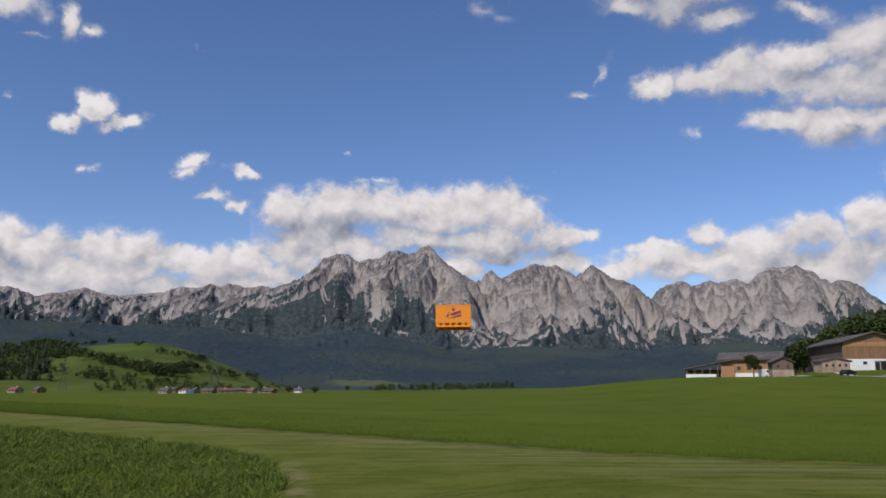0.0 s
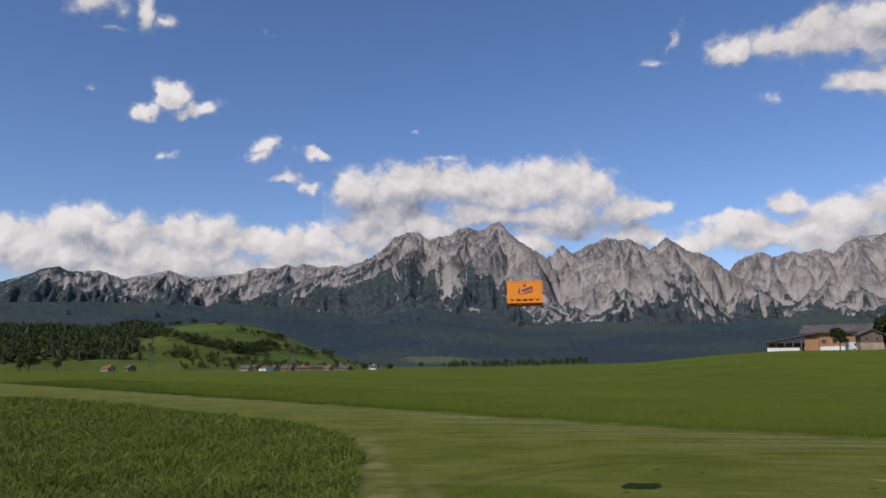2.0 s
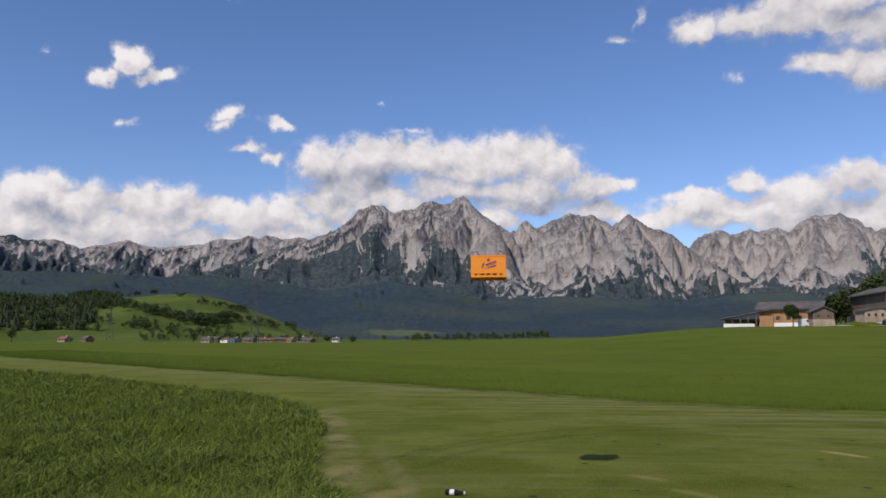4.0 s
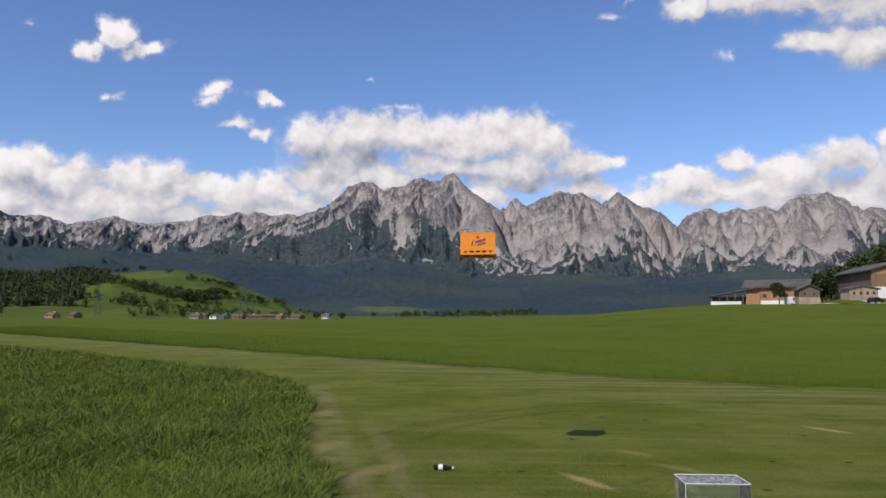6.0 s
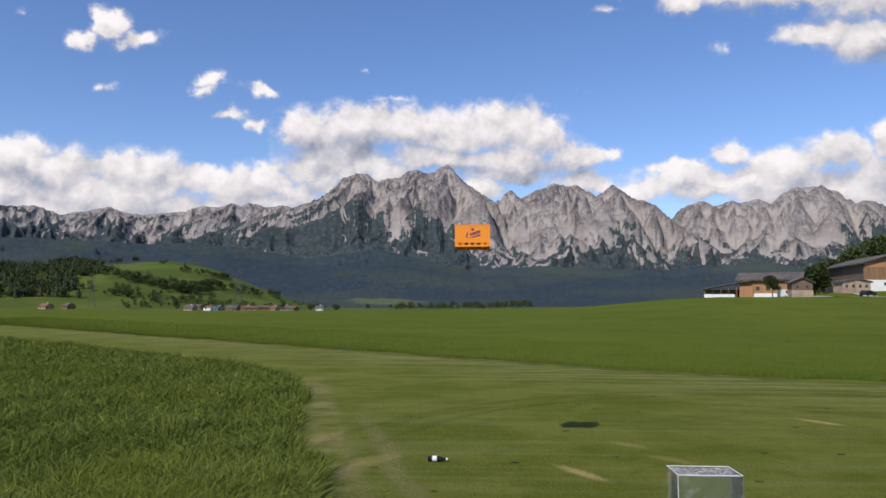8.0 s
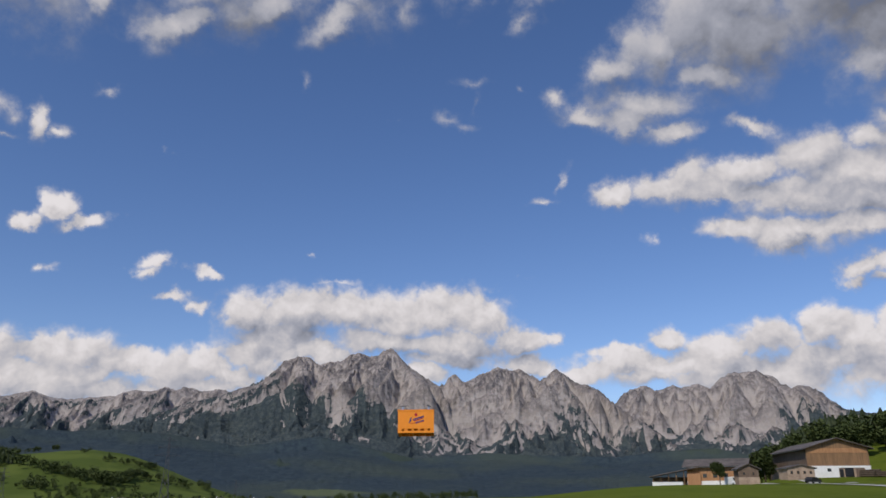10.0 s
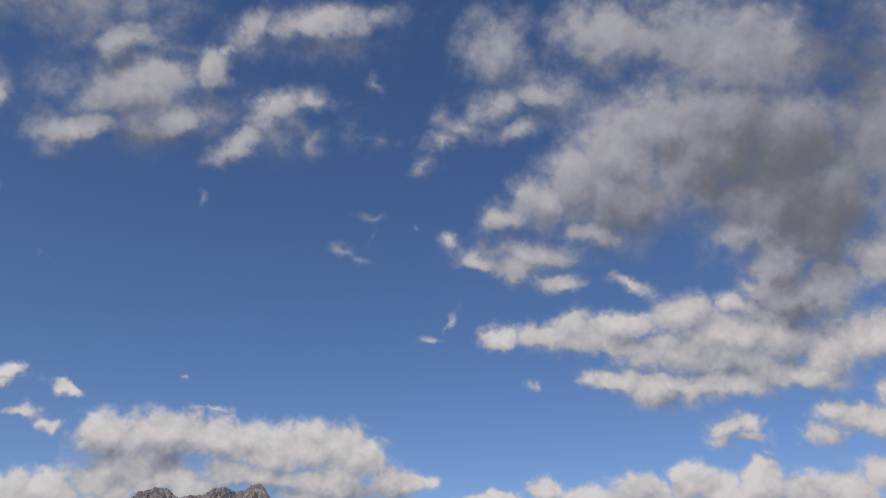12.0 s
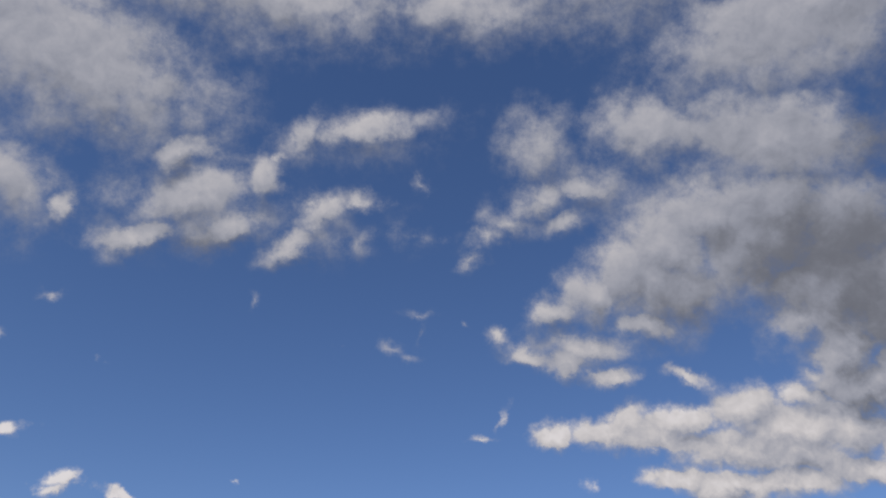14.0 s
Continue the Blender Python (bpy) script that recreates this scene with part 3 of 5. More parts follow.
DARK_STEEL = plain("weathered_steel", (0.05, 0.052, 0.058), (0.10, 0.10, 0.11), 3.0, 0.6, 0.3)
STEEL = plain("galvanised_steel", (0.20, 0.21, 0.22), (0.32, 0.33, 0.34), 3.0, 0.5, 0.7)
GRAVEL = plain("pale_gravel", (0.36, 0.34, 0.30), (0.52, 0.49, 0.44), 4.0, 0.95, depth=0.02)
ORANGE = plain("orange_plastic", (0.84, 0.255, 0.008), (0.90, 0.290, 0.012), 30.0, 0.42, spec=0.45)
BLACK = plain("black_plastic", (0.012, 0.012, 0.013), (0.028, 0.028, 0.03), 60.0, 0.4)
BLUE = plain("blue_print", (0.03, 0.04, 0.16), (0.05, 0.06, 0.22), 60.0, 0.5)
RED = plain("red_print", (0.45, 0.02, 0.03), (0.55, 0.04, 0.04), 60.0, 0.5)
ALU = plain("bare_aluminium", (0.45, 0.45, 0.46), (0.60, 0.60, 0.61), 60.0, 0.35, 0.9)
CAP_WHITE = plain("white_paint", (0.72, 0.71, 0.69), (0.82, 0.81, 0.80), 30.0, 0.5)
BOTTLE_GLASS = plain("dark_bottle_glass", (0.010, 0.007, 0.004), (0.022, 0.013, 0.006), 40.0, 0.07, spec=0.6)
PAPER = plain("paper_label", (0.70, 0.68, 0.62), (0.82, 0.80, 0.76), 60.0, 0.7)


def make_clear():
    mat, n, bsdf = material("clear_acrylic", 0.06, 0.0, 0.5)
    p = n.add("ShaderNodeTexCoord").outputs["Object"]
    # milky noise paints crinkle highlights onto the flat panes
    crinkle_glint = n.step(n.noise(p, 9.0, 6, 0.7, 1.5), 0.52, 0.75)
    clear = n.add("ShaderNodeBsdfTransparent", {"Color": (0.93, 0.95, 0.95, 1)})
    gloss = n.add("ShaderNodeBsdfGlossy", {"Color": (1, 1, 1, 1), "Roughness": 0.08})
    milk = n.add("ShaderNodeBsdfDiffuse", {"Color": (0.75, 0.76, 0.77, 1)})
    fres = n.add("ShaderNodeFresnel", {"IOR": 1.49}).outputs[0]
    a = n.add("ShaderNodeMixShader", {0: fres, 1: clear.outputs[0], 2: gloss.outputs[0]})
    b = n.add("ShaderNodeMixShader", {0: n.m("ADD", 0.015, n.m("MULTIPLY", crinkle_glint, 0.14)), 1: a.outputs[0], 2: milk.outputs[0]})
    for o in [o for o in n.t.nodes if o.type == "OUTPUT_MATERIAL"]:
        n.t.links.new(b.outputs[0], o.inputs[0])
    return mat


CLEAR = make_clear()


def make_film():
    mat, n, bsdf = material("crinkled_film", 0.15, 0.0, 0.6)
    p = n.add("ShaderNodeTexCoord").outputs["Object"]
    crease = n.noise(p, 26.0, 6, 0.7, 2.0)
    clear = n.add("ShaderNodeBsdfTransparent", {"Color": (0.80, 0.76, 0.78, 1)})
    gloss = n.add("ShaderNodeBsdfGlossy", {"Color": (0.95, 0.92, 0.94, 1), "Roughness": 0.12})
    milk = n.add("ShaderNodeBsdfDiffuse", {"Color": (0.62, 0.56, 0.58, 1)})
    a = n.add("ShaderNodeMixShader", {0: 0.22, 1: clear.outputs[0], 2: gloss.outputs[0]})
    b = n.add("ShaderNodeMixShader", {0: n.m("MULTIPLY", n.step(crease, 0.42, 0.66), 0.85), 1: a.outputs[0], 2: milk.outputs[0]})
    for o in [o for o in n.t.nodes if o.type == "OUTPUT_MATERIAL"]:
        n.t.links.new(b.outputs[0], o.inputs[0])
    return mat


FILM = make_film()

# ---- shapes ----


def part(name, bm, mat, parent=None, label="", smooth=False):
    """Links a bmesh as one mesh object, under a thing or a part where a parent is given."""
    me = bpy.data.meshes.new(name)
    bm.to_mesh(me)
    bm.free()
    me.materials.append(mat)
    if smooth:
        me.polygons.foreach_set("use_smooth", [True] * len(me.polygons))
    ob = new(name, me)
    if parent is not None:
        ob.parent = parent
    if label:
        tagged(ob, label)
    return ob


def sheet(name, verts, faces, mat, smooth=True):
    """One mesh object from arrays of places and of corner numbers."""
    me = bpy.data.meshes.new(name)
    me.from_pydata(verts, [], faces)
    me.materials.append(mat)
    me.polygons.foreach_set("use_smooth", [smooth] * len(me.polygons))
    return new(name, me)


def thing(name, m, label, category, group=""):
    ob = new(name)
    ob.matrix_world = m
    return tagged(ob, label, category, group)


def box(bm, x0, x1, y0, y1, z0, z1, bevel=0.0, m=None):
    made = bmesh.ops.create_cube(bm, size=1.0)["verts"]
    for v in made:
        v.co = Vector(((x0 + x1) / 2 + v.co.x * (x1 - x0), (y0 + y1) / 2 + v.co.y * (y1 - y0), (z0 + z1) / 2 + v.co.z * (z1 - z0)))
    if bevel:
        edges = list({e for v in made for e in v.link_edges})
        made = bmesh.ops.bevel(bm, geom=edges, offset=bevel, segments=2, affect="EDGES", profile=0.5)["verts"]
    if m is not None:
        bmesh.ops.transform(bm, matrix=m, verts=list({v for v in made}))
    return bm


def boxes(*sizes, bevel=0.0):
    bm = bmesh.new()
    for s in sizes:
        box(bm, *s, bevel=bevel)
    return bm


def rod(bm, a, b, r0, r1=None, n=6):
    """A tapered rod from a to b."""
    a, b = Vector(a), Vector(b)
    r1 = r0 if r1 is None else r1
    turn = (b - a).to_track_quat("Z", "Y").to_matrix()
    rings = []
    for c, r in ((a, r0), (b, r1)):
        rings.append([bm.verts.new(c + turn @ Vector((r * math.cos(k * math.tau / n), r * math.sin(k * math.tau / n), 0))) for k in range(n)])
    for k in range(n):
        bm.faces.new((rings[0][k], rings[0][(k + 1) % n], rings[1][(k + 1) % n], rings[1][k]))
    bm.faces.new(rings[0][::-1])
    bm.faces.new(rings[1])
    return bm


def turned(profile, n=20):
    """A lathe shape about z from (radius, height) pairs."""
    bm = bmesh.new()
    rings = [[bm.verts.new((r * math.cos(k * math.tau / n), r * math.sin(k * math.tau / n), z)) for k in range(n)] for r, z in profile]
    for lo, hi in zip(rings, rings[1:]):
        for k in range(n):
            bm.faces.new((lo[k], lo[(k + 1) % n], hi[(k + 1) % n], hi[k]))
    bm.faces.new(rings[0][::-1])
    bm.faces.new(rings[-1])
    return bm


# ---- land ----
LATTICE = np.random.RandomState(7).rand(256, 256)


def value(x, y):
    """Smooth value noise on arrays, 0 to 1."""
    x, y = np.asarray(x, float), np.asarray(y, float)
    xi, yi = np.floor(x).astype(int), np.floor(y).astype(int)
    fx, fy = x - xi, y - yi
    fx, fy = fx * fx * fx * (fx * (fx * 6 - 15) + 10), fy * fy * fy * (fy * (fy * 6 - 15) + 10)
    a, b = LATTICE[xi & 255, yi & 255], LATTICE[(xi + 1) & 255, yi & 255]
    c, d = LATTICE[xi & 255, (yi + 1) & 255], LATTICE[(xi + 1) & 255, (yi + 1) & 255]
    return (a * (1 - fx) + b * fx) * (1 - fy) + (c * (1 - fx) + d * fx) * fy


def fbm(x, y, octaves=5, gain=0.5):
    out, amp, total = 0.0, 1.0, 0.0
    for k in range(octaves):
        out = out + amp * value(np.asarray(x) * 2 ** k + 17.3 * k, np.asarray(y) * 2 ** k + 5.1 * k)
        total += amp
        amp *= gain
    return out / total


def ridged(x, y, octaves=5, gain=0.55):
    out, amp, total = 0.0, 1.0, 0.0
    for k in range(octaves):
        out = out + amp * (1 - np.abs(2 * value(np.asarray(x) * 2 ** k + 9.7 * k, np.asarray(y) * 2 ** k + 3.3 * k) - 1)) ** 2
        total += amp
        amp *= gain
    return out / total


def ease(v, lo, hi):
    t = np.clip((np.asarray(v, float) - lo) / (hi - lo), 0, 1)
    return t * t * (3 - 2 * t)


CHART = 0.986  # true bearing over the bearing noted for a thing


def lie(x, y):
    """Height of the land at x, y."""
    x, y = np.asarray(x, float), np.asarray(y, float)
    r, a = np.hypot(x, y), np.degrees(np.arctan2(x, y)) / CHART
    z = 4.6 * ease(r, 45, 215) * ease(a, 1, 20) * (1 - 0.55 * ease(a, 27, 34) * ease(r, 190, 60))
    z = z - 2.7 * ease(r, 120, 640) * (1 - ease(a, -8, 6))
    right = np.interp(a, [22, 25, 29, 34, 38, 45, 60, 90, 120], [0, 8, 22, 25, 39, 56, 62, 40, 0])
    z = z + right * ease(r, 245, 430) + 2.0 * ease(a, 24, 27) * ease(r, 205, 230) * (a < 120)
    hill = np.interp(a, [-120, -80, -40, -28, -22], [0, 30, 46, 55, 70]) * ease(a, -9.5, -22) * (a < 0)
    z = z + hill * ease(r, 760, 1150) * (0.86 + 0.28 * fbm(x / 170, y / 170, 3)) + 4 * ease(r, 400, 900) * (fbm(x / 120, y / 120, 4) - 0.5)
    return z + 0.05 * ease(r, 14, 60) * (fbm(x / 9, y / 9, 3) - 0.5) * ease(r, 500, 60)


def build_ground():
    az = np.concatenate([np.arange(-64, 64, 0.5), np.arange(64, 296, 4.0)])
    rr = np.concatenate([[0.0], np.geomspace(1.2, 4950, 170)])
    A, Rr = np.meshgrid(np.radians(az), rr)
    X, Y = Rr * np.sin(A), Rr * np.cos(A)
    V = np.stack([X, Y, lie(X, Y)], -1).reshape(-1, 3)
    n = len(az)
    F = [(i * n + k, i * n + (k + 1) % n, (i + 1) * n + (k + 1) % n, (i + 1) * n + k) for i in range(len(rr) - 1) for k in range(n)]
    ob = sheet("ground", V.tolist(), [f[::-1] for f in F], MEADOW)
    tagged(ob, "green valley meadow with a mown grass strip", "ground", kind="structure")


build_ground()


def massif(name, crest, near, far, lo, hi, treeline, seed, spur, label, mat, step=0.06, rows=150, power=1.35, deep=0.75, jag=15.0, cliffs=True):
    """A mountain front: a crest of (bearing, rise) in degrees, broken into pyramids and spurs that run down to the valley."""
    crest = [(b * CHART, 0.066 + e * CHART) for b, e in crest]
    treeline = [(b * CHART, 0.066 + e * CHART) for b, e in treeline]
    rs = np.random.RandomState(int(seed * 10))
    az = np.arange(lo, hi, step)
    u = np.linspace(0, 1.12, rows)
    A, U = np.meshgrid(az, u)
    cb, ce = [c[0] for c in crest], [c[1] for c in crest]
    # the crest's own shape fades out and broadens on the way down
    fine_az = np.arange(lo - 12, hi + 12, 0.05)
    base = np.interp(fine_az, cb, ce)
    widths = [0.0, 0.5, 1.2, 2.6, 5.0]
    soft = [base]
    for s in widths[1:]:
        k = np.exp(-0.5 * (np.arange(-int(3 * s / 0.05), int(3 * s / 0.05) + 1) * 0.05 / s) ** 2)
        soft.append(np.convolve(np.pad(base, len(k) // 2, "edge"), k / k.sum(), "valid"))

    def envelope(a, v):
        down = np.clip(1 - v, 0, 1)
        level = np.interp(down, [0, 0.10, 0.26, 0.5, 0.9, 1.0], [0, 1, 2, 3, 4, 4])
        rise = 0.0
        for k, row in enumerate(soft):
            rise = rise + np.clip(1 - np.abs(level - k), 0, 1) * np.interp(a, fine_az, row)
        return np.tan(np.radians(rise)) * far * np.where(v <= 1, np.clip(v, 0, 1) ** power, 1 - (v - 1) * 3.0)

    R = near + (far - near) * U
    Ar = np.radians(A)
    X, Y = R * np.sin(Ar), R * np.cos(Ar)
    E = envelope(A + (ridged(A * 1.6 + seed, U * 0.5, 3) - 0.5) * 0.25, U)
    E = E + jag * (ridged(A * 1.7 + seed, U * 0.8, 4, 0.6) - 0.55) * ease(U, 0.94, 1.0)
    top_line = ease(U, 0.90, 1.0) ** 1.5
    valley = E * (deep + (1 - deep) * top_line) * (1 - 0.12 * (1 - top_line) * fbm(X / 300, Y / 300, 3))
    # spurs: star-shaped pyramids, large ones first
    wx, wy = X + 60 * (fbm(X / 130 + seed, Y / 130, 4) - 0.5), Y + 60 * (fbm(X / 130, Y / 130 + seed, 4) - 0.5)
    Z = valley.copy()
    span = hi - lo
    # peaks of the crest, each with arms that reach down towards the valley
    marks = [(b, e, 1.0) for b, e in crest if lo < b < hi]
    marks += [(b, float(np.interp(b, cb, ce)), 0.5) for b in np.arange(lo + 0.3, hi, 0.45) + rs.uniform(-0.15, 0.15, len(np.arange(lo + 0.3, hi, 0.45)))]
    for pa, rise, weight in marks if cliffs else []:
        pr = near + (far - near) * (0.985 - 0.03 * rs.rand())
        px, py = pr * np.sin(np.radians(pa)), pr * np.cos(np.radians(pa))
        peak = np.tan(np.radians(rise - 0.05)) * pr
        slope, arms, phase = rs.uniform(0.75, 1.05), rs.choice([3, 4, 5]), rs.uniform(0, 6.3)
        reach = peak * (1 - deep) * (1.5 + weight)
        k0, k1 = np.searchsorted(az, [pa - np.degrees(reach / pr), pa + np.degrees(reach / pr)])
        i0 = np.searchsorted(u, 0.985 - reach / (far - near))
        if k1 - k0 < 2:
            continue
        dx, dy = wx[i0:, k0:k1] - px, wy[i0:, k0:k1] - py
        d = np.hypot(dx * 1.5, dy)
        star = 0.55 + 0.85 * np.abs(np.sin(0.5 * arms * np.arctan2(dy, dx) + phase + d / (reach * 1.2)))
        Z[i0:, k0:k1] = np.maximum(Z[i0:, k0:k1], peak - d * slope * star)
    for count, scale in ((int(span * 1.3 / spur), 1.0), (int(span * 4 / spur), 0.55), (int(span * 9 / spur), 0.30)):
        for _ in range(count):
            pa, pu = rs.uniform(lo, hi), 0.99 - 0.87 * rs.rand() ** 1.35
            pr = near + (far - near) * pu
            px, py = pr * np.sin(np.radians(pa)), pr * np.cos(np.radians(pa))
            e = float(envelope(np.array([pa]), np.array([pu]))[0])
            peak = e * rs.uniform(0.88, 1.02) * (deep + (1 - deep) * (scale ** 0.5 if scale < 1 else 1.0))
            slope, arms, phase = rs.uniform(0.8, 1.15) * (0.8 + 0.5 * pu), rs.choice([3, 4, 5]), rs.uniform(0, 6.3)
            reach = max(60.0, e * (1 - deep) * 2.2)
            half = np.degrees(reach / pr)
            k0, k1 = np.searchsorted(az, [pa - half, pa + half])
            i0, i1 = np.searchsorted(u, [pu - reach / (far - near), pu + reach / (far - near)])
            if k1 - k0 < 2 or i1 - i0 < 2:
                continue
            dx, dy = wx[i0:i1, k0:k1] - px, wy[i0:i1, k0:k1] - py
            d = np.hypot(dx, dy)
            star = 0.62 + 0.75 * np.abs(np.sin(0.5 * arms * np.arctan2(dy, dx) + phase + d / (reach * 1.4)))
            Z[i0:i1, k0:k1] = np.maximum(Z[i0:i1, k0:k1], peak - d * slope * star)
    proud = Z - valley
    rough = 0.6 * (ridged(X / 85 + seed, Y / 85, 5, 0.6) - 0.5) + 0.6 * (ridged(X / 34, Y / 34 + seed, 3, 0.6) - 0.5)
    Z = Z + rough * 30 * np.clip((1 - U) * 9, 0.12, 1) * np.clip(U * 4, 0, 1) * (0.25 + 0.75 * ease(proud, 0, 25))
    crest_rise = np.interp(A, cb, ce)
    Z = np.where(U < 0.97, np.minimum(Z, np.tan(np.radians(crest_rise - 0.06 - 0.5 * np.clip(1 - U, 0, 1))) * R), Z)
    Z = Z - 14 * (1 - ease(U, 0, 0.06))
    V = np.stack([X, Y, Z], -1).reshape(-1, 3)
    n = len(az)
    i, k = np.meshgrid(np.arange(rows - 1), np.arange(n - 1), indexing="ij")
    F = np.stack([i * n + k, i * n + k + 1, (i + 1) * n + k + 1, (i + 1) * n + k], -1).reshape(-1, 4)
    ob = sheet(name, V.tolist(), F.tolist(), mat)
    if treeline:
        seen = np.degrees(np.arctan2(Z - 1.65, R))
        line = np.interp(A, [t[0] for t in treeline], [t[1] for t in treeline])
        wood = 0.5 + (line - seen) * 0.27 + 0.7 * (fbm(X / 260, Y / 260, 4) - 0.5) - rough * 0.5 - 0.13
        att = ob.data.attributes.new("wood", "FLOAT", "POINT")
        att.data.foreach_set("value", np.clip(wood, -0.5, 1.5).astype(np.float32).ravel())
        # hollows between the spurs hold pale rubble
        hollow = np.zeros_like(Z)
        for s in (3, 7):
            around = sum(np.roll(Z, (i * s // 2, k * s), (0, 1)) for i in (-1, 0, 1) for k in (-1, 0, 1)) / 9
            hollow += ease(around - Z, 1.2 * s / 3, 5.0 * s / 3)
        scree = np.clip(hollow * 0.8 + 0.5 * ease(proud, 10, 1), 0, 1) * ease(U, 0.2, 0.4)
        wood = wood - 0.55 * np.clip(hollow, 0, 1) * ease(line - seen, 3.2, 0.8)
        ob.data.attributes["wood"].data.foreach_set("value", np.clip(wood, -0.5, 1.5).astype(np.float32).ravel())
        att = ob.data.attributes.new("scree", "FLOAT", "POINT")
        att.data.foreach_set("value", scree.astype(np.float32).ravel())
    return tagged(ob, label, "mountain", kind="structure")


# treeline set above the western crest: bluish forest colour stands in for haze
massif("mountain_far", [(-75, 4.5), (-55, 5.8), (-45, 5.0), (-37.1, 5.5), (-35.1, 6.1), (-34.1, 6.7), (-33.3, 6.8), (-32.4, 6.5), (-30.6, 6.7), (-30, 6.5),
                        (-29, 6.1), (-28.4, 6.4), (-27.4, 6.5), (-26.1, 6.9), (-25.4, 6.65), (-24.9, 6.5), (-23.6, 6.45), (-21.9, 6.7), (-20.8, 6.8),
                        (-20.4, 7.15), (-19.2, 7.3), (-18.5, 7.25), (-17.7, 7.65), (-16.8, 7.4), (-16.3, 7.7), (-15.4, 7.45), (-14.4, 7.4),
                        (-13.8, 7.65), (-13.4, 7.5), (-10, 6.5)],
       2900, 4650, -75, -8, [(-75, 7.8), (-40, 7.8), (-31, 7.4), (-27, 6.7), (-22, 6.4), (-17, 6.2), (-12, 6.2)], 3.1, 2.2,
       "hazy far range of grey limestone peaks", ROCK, step=0.08)
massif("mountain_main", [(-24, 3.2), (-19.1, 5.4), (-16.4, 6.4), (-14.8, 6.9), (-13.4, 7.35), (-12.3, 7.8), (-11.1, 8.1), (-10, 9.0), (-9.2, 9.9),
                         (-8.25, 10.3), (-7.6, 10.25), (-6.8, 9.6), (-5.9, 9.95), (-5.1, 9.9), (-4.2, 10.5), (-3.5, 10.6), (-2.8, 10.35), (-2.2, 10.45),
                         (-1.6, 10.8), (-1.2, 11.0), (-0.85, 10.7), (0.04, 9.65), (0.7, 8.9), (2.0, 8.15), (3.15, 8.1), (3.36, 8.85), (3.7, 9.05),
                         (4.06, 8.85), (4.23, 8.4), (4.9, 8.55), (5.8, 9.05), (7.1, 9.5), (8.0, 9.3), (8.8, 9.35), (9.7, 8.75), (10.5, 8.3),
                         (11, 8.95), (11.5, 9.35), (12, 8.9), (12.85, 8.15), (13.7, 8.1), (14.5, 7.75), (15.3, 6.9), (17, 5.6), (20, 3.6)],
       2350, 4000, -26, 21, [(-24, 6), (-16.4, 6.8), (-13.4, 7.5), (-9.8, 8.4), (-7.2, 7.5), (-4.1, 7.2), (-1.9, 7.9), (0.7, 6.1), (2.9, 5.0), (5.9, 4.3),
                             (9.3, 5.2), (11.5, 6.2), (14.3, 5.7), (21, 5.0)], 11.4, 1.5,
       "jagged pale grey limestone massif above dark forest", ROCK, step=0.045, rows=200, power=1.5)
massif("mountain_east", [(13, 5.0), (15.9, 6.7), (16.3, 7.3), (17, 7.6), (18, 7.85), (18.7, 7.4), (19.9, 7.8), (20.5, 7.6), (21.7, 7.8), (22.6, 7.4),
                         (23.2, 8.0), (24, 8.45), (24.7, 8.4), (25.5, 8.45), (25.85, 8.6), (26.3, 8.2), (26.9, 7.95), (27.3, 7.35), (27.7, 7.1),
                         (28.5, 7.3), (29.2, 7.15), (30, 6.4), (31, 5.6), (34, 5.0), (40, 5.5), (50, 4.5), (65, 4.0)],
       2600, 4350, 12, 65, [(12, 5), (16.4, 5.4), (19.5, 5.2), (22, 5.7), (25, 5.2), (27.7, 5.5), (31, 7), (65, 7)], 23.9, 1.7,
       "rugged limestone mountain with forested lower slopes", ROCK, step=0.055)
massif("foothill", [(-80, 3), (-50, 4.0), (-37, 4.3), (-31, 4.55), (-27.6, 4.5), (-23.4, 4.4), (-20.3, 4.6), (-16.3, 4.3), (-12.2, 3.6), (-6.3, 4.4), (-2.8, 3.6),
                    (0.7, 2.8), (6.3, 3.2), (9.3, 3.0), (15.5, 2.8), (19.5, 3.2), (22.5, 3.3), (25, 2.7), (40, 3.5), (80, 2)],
       1700, 2600, -80, 80, [], 5.2, 16.0, "conifer-covered foothills below the mountains, tinted for cloud shade and haze", WOODED, step=0.14, rows=70, power=1.0, deep=0.90, jag=2.0, cliffs=False)

# ---- crate drone ----


